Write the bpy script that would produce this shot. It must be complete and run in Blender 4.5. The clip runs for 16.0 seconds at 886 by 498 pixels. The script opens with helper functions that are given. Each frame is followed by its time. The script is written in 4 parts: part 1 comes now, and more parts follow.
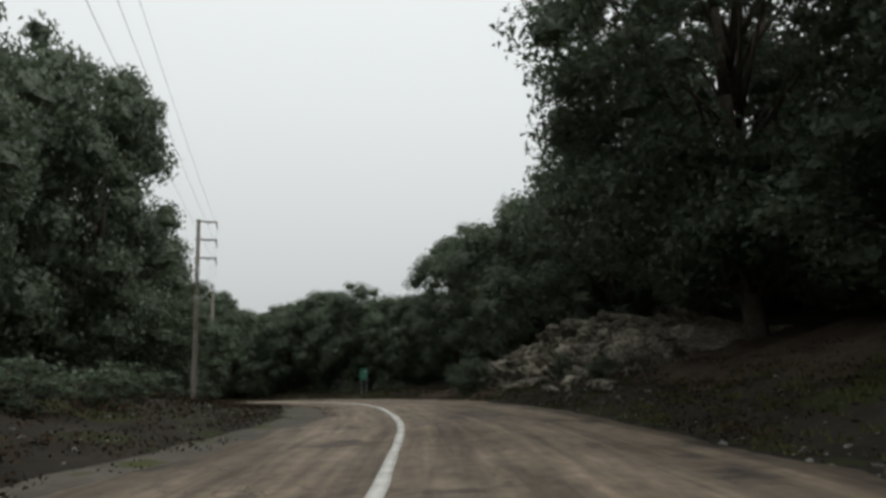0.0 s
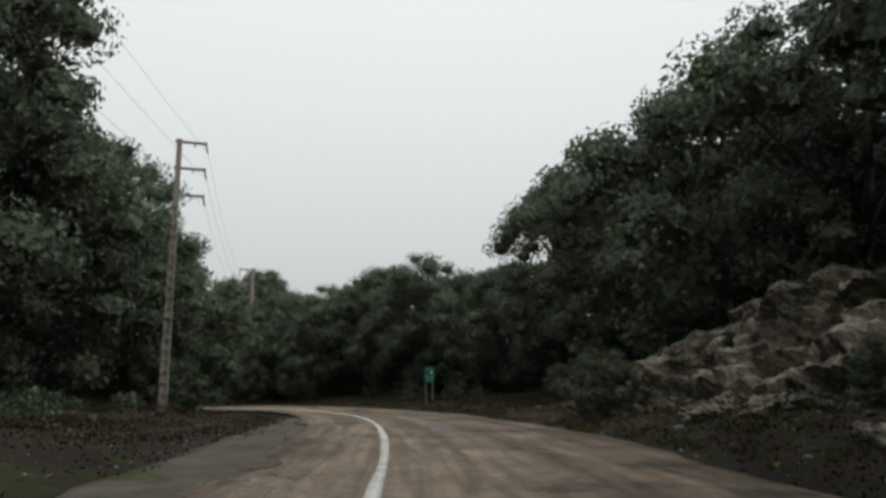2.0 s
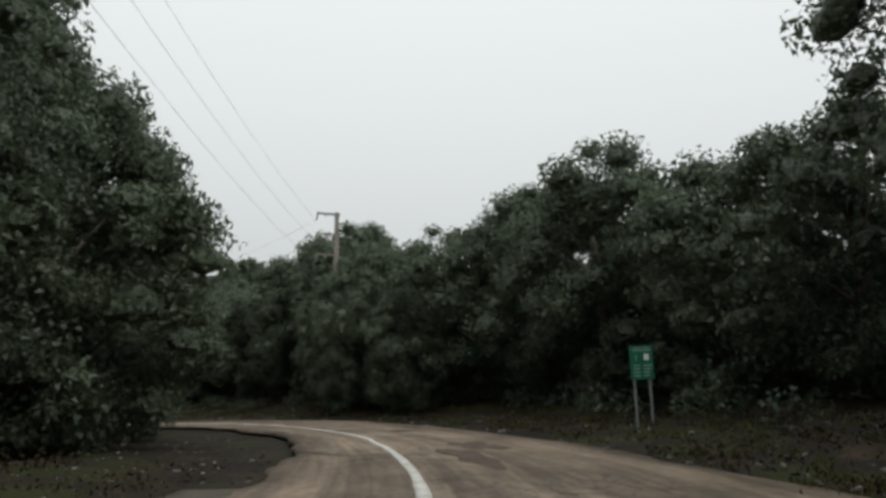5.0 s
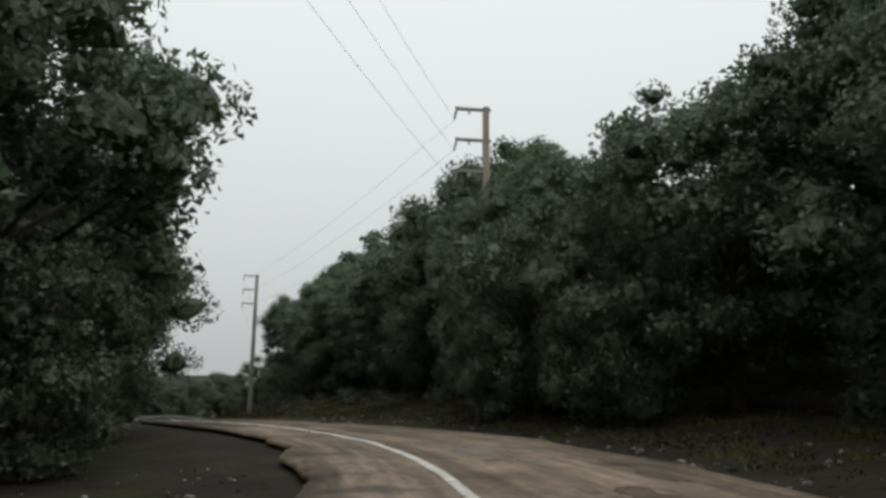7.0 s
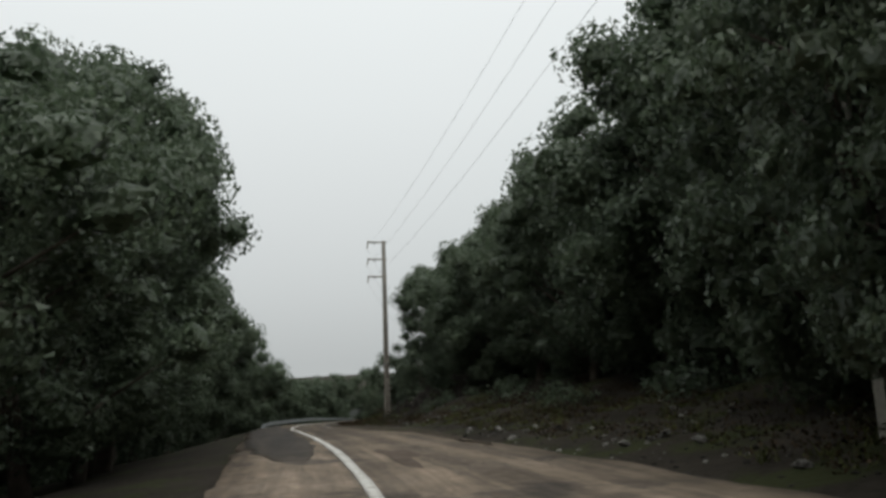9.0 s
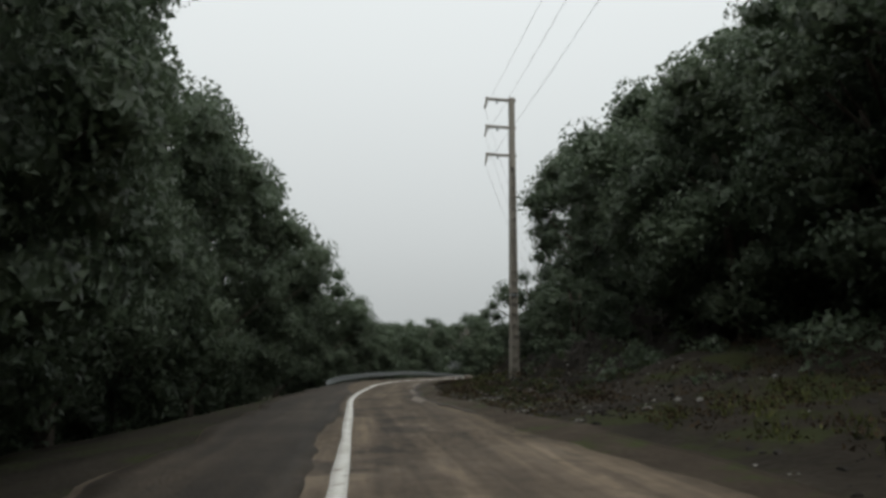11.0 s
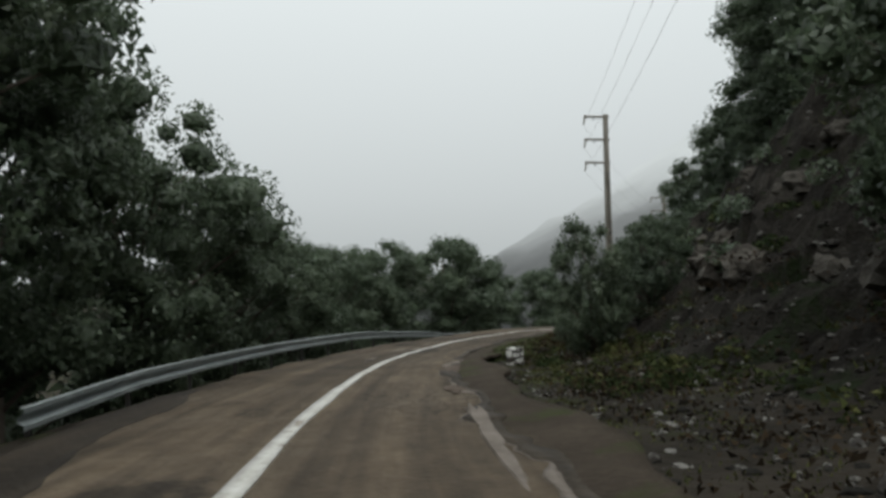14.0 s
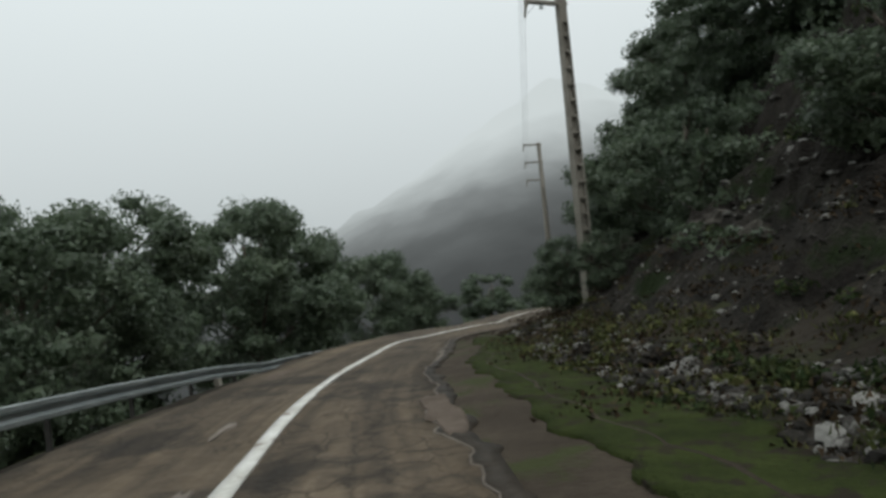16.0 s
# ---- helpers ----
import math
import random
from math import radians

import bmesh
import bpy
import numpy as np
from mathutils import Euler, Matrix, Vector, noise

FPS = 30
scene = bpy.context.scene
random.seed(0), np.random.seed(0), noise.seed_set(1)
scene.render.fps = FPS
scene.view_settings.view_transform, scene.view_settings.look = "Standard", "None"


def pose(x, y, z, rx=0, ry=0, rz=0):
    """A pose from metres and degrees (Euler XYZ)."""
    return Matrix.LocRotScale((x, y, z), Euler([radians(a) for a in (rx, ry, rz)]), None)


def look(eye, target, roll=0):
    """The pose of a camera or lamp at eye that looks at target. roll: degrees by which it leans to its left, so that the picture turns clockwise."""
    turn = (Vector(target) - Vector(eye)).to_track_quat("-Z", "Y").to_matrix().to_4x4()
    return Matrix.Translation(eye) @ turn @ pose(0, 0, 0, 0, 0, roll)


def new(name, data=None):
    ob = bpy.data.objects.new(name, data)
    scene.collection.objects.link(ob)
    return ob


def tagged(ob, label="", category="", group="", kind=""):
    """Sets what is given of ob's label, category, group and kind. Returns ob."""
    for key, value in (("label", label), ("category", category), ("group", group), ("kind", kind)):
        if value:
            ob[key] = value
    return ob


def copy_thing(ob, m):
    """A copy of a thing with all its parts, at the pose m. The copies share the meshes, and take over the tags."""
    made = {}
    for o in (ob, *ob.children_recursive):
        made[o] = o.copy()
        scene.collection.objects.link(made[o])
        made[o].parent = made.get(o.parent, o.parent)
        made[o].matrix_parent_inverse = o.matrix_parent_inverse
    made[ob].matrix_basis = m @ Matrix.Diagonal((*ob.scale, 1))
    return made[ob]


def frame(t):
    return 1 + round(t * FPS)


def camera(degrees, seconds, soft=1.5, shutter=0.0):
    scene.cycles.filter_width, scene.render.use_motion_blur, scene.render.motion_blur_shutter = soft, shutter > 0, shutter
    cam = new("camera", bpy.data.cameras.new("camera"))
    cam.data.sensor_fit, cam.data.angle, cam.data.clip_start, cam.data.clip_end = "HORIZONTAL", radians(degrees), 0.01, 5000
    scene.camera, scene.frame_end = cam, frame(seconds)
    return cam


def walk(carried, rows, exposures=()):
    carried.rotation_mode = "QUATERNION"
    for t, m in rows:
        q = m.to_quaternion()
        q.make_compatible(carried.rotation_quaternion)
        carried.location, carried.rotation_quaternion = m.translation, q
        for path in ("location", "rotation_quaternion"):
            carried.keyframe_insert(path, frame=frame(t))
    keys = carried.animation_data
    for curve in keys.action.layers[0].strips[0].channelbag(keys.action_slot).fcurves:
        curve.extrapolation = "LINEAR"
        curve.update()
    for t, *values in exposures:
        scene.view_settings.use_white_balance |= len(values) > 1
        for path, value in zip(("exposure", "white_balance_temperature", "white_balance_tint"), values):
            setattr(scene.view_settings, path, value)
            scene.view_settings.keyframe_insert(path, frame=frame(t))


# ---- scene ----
cam = camera(66.2, 16.0, soft=3.2)
PATH = [
    (0, (-0.117, -1.546, 0.126), (-0.106, 0.429, 0.445), -1.61),
    (0.5, (-0.071, 1.675, 0.074), (-0.109, 3.648, 0.400), 0.10),
    (1, (-0.080, 4.884, 0.006), (-0.197, 6.854, 0.333), 0.42),
    (1.5, (-0.241, 8.056, -0.059), (-0.419, 10.020, 0.270), -2.22),
    (2, (-0.470, 11.166, -0.126), (-0.720, 13.123, 0.203), -0.03),
    (2.5, (-0.833, 14.244, -0.207), (-1.222, 16.183, 0.091), 3.80),
    (3, (-1.354, 17.254, -0.295), (-1.815, 19.177, 0.003), 3.44),
    (5.5, (-5.116, 31.062, -0.949), (-5.918, 32.857, -0.579), -1.16),
    (6, (-6.314, 33.717, -1.070), (-7.315, 35.414, -0.723), 0.45),
    (6.5, (-7.839, 36.359, -1.165), (-8.839, 38.058, -0.828), -0.10),
    (7, (-9.321, 38.701, -1.294), (-10.441, 40.323, -0.956), 0.58),
    (7.5, (-10.961, 41.095, -1.409), (-12.149, 42.665, -1.058), -1.17),
    (8, (-12.761, 43.277, -1.530), (-14.019, 44.793, -1.182), -0.84),
    (8.5, (-14.795, 45.460, -1.640), (-16.175, 46.870, -1.312), -0.57),
    (9, (-17.041, 47.449, -1.779), (-18.501, 48.778, -1.458), -2.24),
    (9.5, (-19.532, 49.378, -1.934), (-21.095, 50.585, -1.615), -2.14),
    (10, (-22.298, 51.309, -2.085), (-23.923, 52.438, -1.791), -1.14),
    (12.5, (-39.279, 60.814, -3.341), (-40.896, 61.989, -3.273), 0.96),
    (13, (-42.240, 62.496, -3.571), (-43.850, 63.681, -3.510), 1.26),
    (13.5, (-45.348, 64.273, -3.823), (-46.946, 65.474, -3.764), 0.63),
    (14, (-48.605, 66.338, -4.079), (-50.142, 67.617, -4.029), -1.42),
    (14.5, (-51.703, 68.545, -4.339), (-53.122, 69.954, -4.301), -7.31),
    (15, (-54.727, 70.828, -4.595), (-56.068, 72.311, -4.560), -6.18),
    (15.5, (-57.500, 73.117, -4.870), (-58.719, 74.703, -4.847), -7.44),
    (16, (-60.083, 75.461, -5.173), (-61.181, 77.133, -5.146), -5.70),
]
# the plan is drawn in units of 1.35 m: the crash barrier's beam, the painted line and the eye's height give the true size
UNIT = 1.35
walk(cam, [(t, look(Vector(eye) * UNIT, Vector(target) * UNIT, roll)) for t, eye, target, roll in PATH],
     exposures=[(0.0, 0.0, 6500, 10), (12.5, 0.0, 6450, 9), (14.5, 0.0, 6350, 7.5), (16.0, 0.0, 6300, 6.5)])

# ---- sky and sun: a low overcast, brighter towards the zenith ----
world = bpy.data.worlds.new("overcast_sky")
scene.world = world
world.use_nodes = True
wn, wl = world.node_tree.nodes, world.node_tree.links
sky = wn.new("ShaderNodeTexSky")
sky.sky_type, sky.sun_disc = "NISHITA", False
sky.sun_elevation, sky.sun_rotation = radians(60), radians(117)
sky.air_density, sky.dust_density, sky.ozone_density = 1.0, 6.0, 1.0
veil = wn.new("ShaderNodeHueSaturation")
veil.inputs["Saturation"].default_value = 0.15
where, height, layer = wn.new("ShaderNodeTexCoord"), wn.new("ShaderNodeSeparateXYZ"), wn.new("ShaderNodeValToRGB")
wl.new(where.outputs["Generated"], height.inputs[0])
wl.new(height.outputs[2], layer.inputs[0])
steps = layer.color_ramp.elements
while len(steps) < 6:
    steps.new(0.5)
for e, (at, level) in zip(steps, ((0.0, 0.52), (0.10, 0.61), (0.22, 0.70), (0.36, 0.80), (0.55, 0.90), (1.0, 1.0))):
    e.position, e.color = at, (level * 0.955, level, level * 1.0, 1)
lift = wn.new("ShaderNodeVectorMath")
lift.operation = "SCALE"
lift.inputs[3].default_value = 7.0
wl.new(layer.outputs[0], lift.inputs[0])
cloud = wn.new("ShaderNodeMix")
cloud.data_type = "RGBA"
cloud.inputs[0].default_value = 0.92
wl.new(sky.outputs[0], veil.inputs["Color"])
wl.new(veil.outputs[0], cloud.inputs[6])
wl.new(lift.outputs[0], cloud.inputs[7])
wl.new(cloud.outputs[2], wn["Background"].inputs["Color"])
wn["Background"].inputs["Strength"].default_value = 0.15

sun = new("sun", bpy.data.lights.new("sun", "SUN"))
sun.data.energy, sun.data.angle, sun.data.color = 1.5, radians(60), (1.0, 0.98, 0.95)
sun.matrix_world = look((24, -12, 46), (0, 0, 0))

# ---- the plan: the painted line, its heights, and the land on both sides ----
UPPER_ROAD = [
    (-0.84, -11.27, -0.70),
    (-0.85, -6.27, -0.71),
    (-0.83, -1.28, -0.73),
    (-0.60, 1.72, -0.76),
    (-0.65, 5.72, -0.85),
    (-0.81, 9.69, -0.95),
    (-1.25, 13.67, -1.07),
    (-1.88, 17.62, -1.19),
    (-2.68, 21.54, -1.35),
    (-3.61, 25.44, -1.52),
    (-4.70, 29.28, -1.71),
    (-5.98, 33.04, -1.89),
    (-7.65, 36.62, -2.05),
    (-9.68, 40.02, -2.20),
    (-12.03, 43.20, -2.36),
    (-14.74, 46.04, -2.53),
    (-17.81, 48.50, -2.70),
    (-21.18, 50.58, -2.89),
    (-24.62, 52.61, -3.11),
    (-28.10, 54.56, -3.35),
    (-31.88, 56.57, -3.62),
]
LOWER_ROAD = [
    (-35.67, 58.51, -3.90),
    (-39.50, 60.43, -4.18),
    (-43.20, 62.30, -4.47),
    (-46.64, 64.28, -4.75),
    (-50.00, 66.43, -5.01),
    (-53.26, 68.72, -5.28),
    (-56.37, 71.22, -5.58),
    (-59.39, 73.86, -5.90),
    (-62.13, 76.64, -6.22),
    (-64.68, 79.63, -6.50),
    (-67.01, 82.83, -6.76),
    (-69.07, 86.23, -7.02),
    (-70.98, 89.74, -7.27),
    (-72.23, 95.65, -7.62),
    (-73.90, 99.98, -8.05),
    (-75.90, 104.47, -8.42),
    (-77.80, 109.19, -8.78),
    (-79.10, 114.21, -9.08),
    (-79.40, 119.90, -9.40),
    (-78.60, 125.87, -9.70),
]
ROAD_LINE = UPPER_ROAD + LOWER_ROAD


def spline(points, step=0.5):
    """An even, smooth curve through the points."""
    p = np.array(points, float)
    p = np.vstack([2 * p[0] - p[1], p, 2 * p[-1] - p[-2]])
    out = []
    for i in range(1, len(p) - 2):
        u = np.linspace(0, 1, 15)[:-1, None]
        a, b, c, d = p[i - 1:i + 3]
        out.append(0.5 * (2 * b + (c - a) * u + (2 * a - 5 * b + 4 * c - d) * u ** 2 + (3 * b - a - 3 * c + d) * u ** 3))
    q = np.vstack([*out, p[-2:-1]])
    s = np.r_[0, np.cumsum(np.linalg.norm(np.diff(q[:, :2], axis=0), axis=1))]
    t = np.arange(0, s[-1], step)
    return np.stack([np.interp(t, s, q[:, k]) for k in range(3)], 1)


first, last = np.array(ROAD_LINE[0]), np.array(ROAD_LINE[-1])
BACK = [tuple(first + (np.array(ROAD_LINE[0]) - np.array(ROAD_LINE[1])) / 5 * d * (1, 1, 0.3)) for d in (60, 45, 30, 15)]
AHEAD = [tuple(last + np.array(v)) for v in ((4, 14, -0.8), (12, 27, -1.5), (25, 42, -2.2), (46, 62, -3))]
LINE = spline(BACK + ROAD_LINE + AHEAD)
STEP = 0.5
# s counts metres along the line; it is 40 beside the start of the walk
S0 = 40.0 - STEP * int(np.hypot(LINE[:, 0] - 0.05, LINE[:, 1] + 1.27).argmin())
LS = S0 + STEP * np.arange(len(LINE))
LS = LS - 0.98 * np.clip((LS - 107) / 15, 0, 1)
TAN = np.gradient(LINE[:, :2], axis=0)
TAN /= np.linalg.norm(TAN, axis=1)[:, None]
NOR = np.stack([TAN[:, 1], -TAN[:, 0]], 1)


def value_noise(x, y, seed):
    """Smooth noise from -1 to 1 on arrays."""
    xi, yi = np.floor(x).astype(np.int64), np.floor(y).astype(np.int64)
    fx, fy = x - xi, y - yi
    fx, fy = fx * fx * (3 - 2 * fx), fy * fy * (3 - 2 * fy)

    def h(a, b):
        n = (a * 374761393 + b * 668265263 + seed * 974711) & 0x7fffffff
        n = ((n ^ (n >> 13)) * 1274126177) & 0x7fffffff
        return ((n ^ (n >> 16)) & 0xffff) / 32767.5 - 1
    a, b, c, d = h(xi, yi), h(xi + 1, yi), h(xi, yi + 1), h(xi + 1, yi + 1)
    return (a * (1 - fx) + b * fx) * (1 - fy) + (c * (1 - fx) + d * fx) * fy


def fractal(x, y, seed, octaves=4):
    return sum(value_noise(x * 2 ** k, y * 2 ** k, seed + k) / 2 ** k for k in range(octaves))


def along(x, y):
    """Place along the line, offset to its right, and the line's height there."""
    x, y = np.atleast_1d(np.asarray(x, float)), np.atleast_1d(np.asarray(y, float))
    s, d, z = np.empty_like(x), np.empty_like(x), np.empty_like(x)
    for i in range(0, len(x), 20000):
        k = slice(i, i + 20000)
        j = ((x[k, None] - LINE[None, ::2, 0]) ** 2 + (y[k, None] - LINE[None, ::2, 1]) ** 2).argmin(1) * 2
        v = np.stack([x[k], y[k]], 1) - LINE[j, :2]
        t = (v * TAN[j]).sum(1)
        far = np.hypot(v[:, 0], v[:, 1])
        side = np.sign((v * NOR[j]).sum(1))
        s[k], z[k] = LS[j] + np.clip(t, -1, 1), np.interp(LS[j] + np.clip(t, -1, 1), LS, LINE[:, 2])
        d[k] = side * np.where(far > 12, far, np.abs((v * NOR[j]).sum(1)))
    return s, d, z


def place(s, d):
    """The point d metres right of the line at s."""
    return np.array([np.interp(s, LS, LINE[:, k]) + d * np.interp(s, LS, NOR[:, k]) for k in (0, 1)])


def blend(s, table):
    """Values between stations."""
    return np.interp(s, [r[0] for r in table], [r[1] for r in table])


# width of the paving on both sides of the line
LEFT = [(-60, 2.6), (46, 2.5), (51, 2.0), (55, 1.35), (62, 1.5), (68, 1.7), (73, 1.85), (80, 1.5), (84, 1.5), (88, 1.3), (92, 1.6), (97, 1.42), (102, 1.5), (109, 1.75), (118, 1.7), (124, 1.8), (130, 1.8), (144, 1.9), (149, 1.85), (153, 1.65), (160, 1.8), (300, 2.1)]
RIGHT = [(-60, 3.4), (49, 3.4), (60, 3.6), (66, 3.8), (70, 3.95), (74, 3.6), (80, 3.5), (85, 3.1), (93, 3.1), (100, 2.95), (106, 2.6), (112, 2.5), (118, 2.0), (122, 1.6), (130, 1.63), (133, 1.55), (139, 1.36), (146, 1.42), (153, 1.5), (165, 1.7), (300, 2.0)]
# height of the land above the line's height, by offset, at several stations
RIGHT_BANK = [
    (-60, (0, 0, 0.05, 0.5, 1.2, 2.5, 5.0)), (50, (0, 0, 0.05, 0.7, 1.4, 3.0, 6.0)), (62, (0, -0.05, 0.12, 0.75, 1.7, 3.0, 5.0)),
    (72, (0, -0.05, 0.06, 0.4, 1.0, 1.8, 3.5)), (84, (0, -0.05, 0.10, 0.3, 0.5, 1.0, 2.5)), (108, (0, -0.05, 0.2, 0.6, 1.0, 1.8, 4.0)),
    (120, (0, 0.0, 0.15, 0.7, 1.5, 3.0, 6)), (130, (0, 0.0, 0.12, 0.9, 2.6, 6.0, 12)), (142, (0, 0.0, 0.35, 1.9, 4.3, 8.5, 10)), (165, (0, 0.02, 0.5, 2.1, 4.6, 8.5, 10)), (300, (0, 0.1, 0.8, 2.2, 4.6, 8, 10))]
LEFT_BANK = [
    (-60, (0, 0, 0.1, 0.3, 0.5, 0.0, -2)), (56, (0, -0.03, 0.25, 0.7, 0.8, 0.4, -2)), (68, (0, -0.05, 0.0, 0.1, 0.2, 0.0, -2)), (77, (0, -0.03, 0.15, 0.36, 0.36, 0.0, -2.5)), (90, (0, -0.05, -0.1, -0.2, -0.4, -1.0, -4)),
    (115, (0, -0.1, -0.4, -0.8, -1.6, -4, -10)), (140, (0, -0.1, -0.6, -1.4, -2.8, -7, -18)), (300, (0, -0.15, -0.7, -1.6, -3.4, -9, -24))]
BANK_AT = (0.0, 2.7, 4.3, 6.5, 9.0, 14.0, 24.0)


def land(x, y):
    """Height of the ground."""
    s, d, z = along(x, y)
    out = np.zeros_like(s)
    for table, side in ((RIGHT_BANK, 1), (LEFT_BANK, -1)):
        k = (d * side) >= 0
        a = np.abs(d[k])
        rows = np.stack([np.interp(s[k], [r[0] for r in table], [r[1][c] for r in table]) for c in range(7)], 1)
        h = np.zeros_like(a)
        for c in range(6):
            u = np.clip((a - BANK_AT[c]) / (BANK_AT[c + 1] - BANK_AT[c]), 0, 1)
            h += u * (rows[:, c + 1] - rows[:, c])
        h += np.clip(a - 24, 0, 60) * (0.02 if side > 0 else -0.2)
        out[k] = h
    rough = np.clip((np.abs(d) - 3.3) / 4, 0, 1)
    crag = np.clip((d - 5) / 4, 0, 1) * np.clip((s - 116) / 12, 0, 1) * np.clip((30 - d) / 10, 0, 1)
    out += crag * (np.abs(fractal(x * 0.6, y * 0.6, 31, 5)) * 0.9 - 0.25)
    n = fractal(x * 0.45, y * 0.45, 3) * 0.22 * rough + fractal(x * 0.06, y * 0.06, 9) * np.clip((np.abs(d) - 8) / 20, 0, 1) * 1.5
    return z + out + n - 0.03 - 0.05 * np.clip(1 - rough * 4, 0, 1)


def ground_z(x, y):
    return float(land(np.array([x]), np.array([y]))[0])


# ---- materials ----
def material(name, colours, scale=1.0, roughness=0.9, bump=0.3, bump_scale=None, metal=0.0, spots=None, island=0.0, translucent=0.0, gloss=0.25):
    """A mottled surface: a ramp of colours over two sizes of noise, with relief."""
    m = bpy.data.materials.new(name)
    m.use_nodes = True
    n, l = m.node_tree.nodes, m.node_tree.links
    b = n["Principled BSDF"]
    co = n.new("ShaderNodeTexCoord")
    big, fine = n.new("ShaderNodeTexNoise"), n.new("ShaderNodeTexNoise")
    big.inputs["Scale"].default_value, big.inputs["Detail"].default_value = scale, 6
    fine.inputs["Scale"].default_value, fine.inputs["Detail"].default_value = scale * 9, 5
    geo = n.new("ShaderNodeNewGeometry")
    for t in (big, fine):
        l.new(geo.outputs["Position"], t.inputs["Vector"])
    mix = n.new("ShaderNodeMix")
    mix.inputs["Factor"].default_value = 0.4
    l.new(big.outputs[0], mix.inputs[2]), l.new(fine.outputs[0], mix.inputs[3])
    value = mix.outputs[0]
    if island:
        add = n.new("ShaderNodeMath")
        add.operation = "MULTIPLY_ADD"
        add.inputs[1].default_value = island
        l.new(geo.outputs["Random Per Island"], add.inputs[0])
        sub = n.new("ShaderNodeMath")
        sub.operation = "SUBTRACT"
        sub.inputs[1].default_value = island / 2
        l.new(value, sub.inputs[0]), l.new(sub.outputs[0], add.inputs[2])
        value = add.outputs[0]
    ramp = n.new("ShaderNodeValToRGB")
    e = ramp.color_ramp.elements
    while len(e) < len(colours):
        e.new(0.5)
    for k, c in enumerate(colours):
        e[k].position = 0.3 + 0.4 * k / max(1, len(colours) - 1)
        e[k].color = (*c, 1)
    l.new(value, ramp.inputs[0])
    colour = ramp.outputs[0]
    if spots:
        spot_colour, spot_scale, edge = spots
        sn, sr, sm = n.new("ShaderNodeTexNoise"), n.new("ShaderNodeValToRGB"), n.new("ShaderNodeMix")
        sn.inputs["Scale"].default_value, sn.inputs["Detail"].default_value, sn.inputs["Roughness"].default_value = spot_scale, 7, 0.65
        l.new(geo.outputs["Position"], sn.inputs["Vector"])
        sr.color_ramp.elements[0].position, sr.color_ramp.elements[1].position = edge, edge + 0.07
        l.new(sn.outputs[0], sr.inputs[0])
        sm.data_type = "RGBA"
        l.new(sr.outputs[0], sm.inputs[0]), l.new(colour, sm.inputs[6])
        sm.inputs[7].default_value = (*spot_colour, 1)
        colour = sm.outputs[2]
    l.new(colour, b.inputs["Base Color"])
    b.inputs["Roughness"].default_value, b.inputs["Metallic"].default_value = roughness, metal
    b.inputs["Specular IOR Level"].default_value = gloss
    if bump:
        bp, bt = n.new("ShaderNodeBump"), n.new("ShaderNodeTexNoise")
        bt.inputs["Scale"].default_value, bt.inputs["Detail"].default_value = bump_scale or scale * 12, 6
        l.new(geo.outputs["Position"], bt.inputs["Vector"])
        bp.inputs["Strength"].default_value, bp.inputs["Distance"].default_value = bump, 0.05
        l.new(bt.outputs[0], bp.inputs["Height"]), l.new(bp.outputs[0], b.inputs["Normal"])
    if translucent:
        tr, ms = n.new("ShaderNodeBsdfTranslucent"), n.new("ShaderNodeMixShader")
        l.new(colour, tr.inputs["Color"])
        ms.inputs[0].default_value = translucent
        l.new(b.outputs[0], ms.inputs[1]), l.new(tr.outputs[0], ms.inputs[2])
        l.new(ms.outputs[0], n["Material Output"].inputs["Surface"])
    return m


SOIL = material("soil", [(0.014, 0.012, 0.009), (0.026, 0.022, 0.017), (0.046, 0.039, 0.030)], 0.6, 0.95, 0.8, 9, spots=((0.030, 0.034, 0.014), 0.5, 0.52), gloss=0.1)
ASPHALT = material("muddy_asphalt", [(0.114, 0.093, 0.071), (0.182, 0.147, 0.114), (0.265, 0.220, 0.176)], 0.5, 0.8, 0.5, 16, spots=((0.085, 0.072, 0.060), 0.4, 0.56), gloss=0.15)


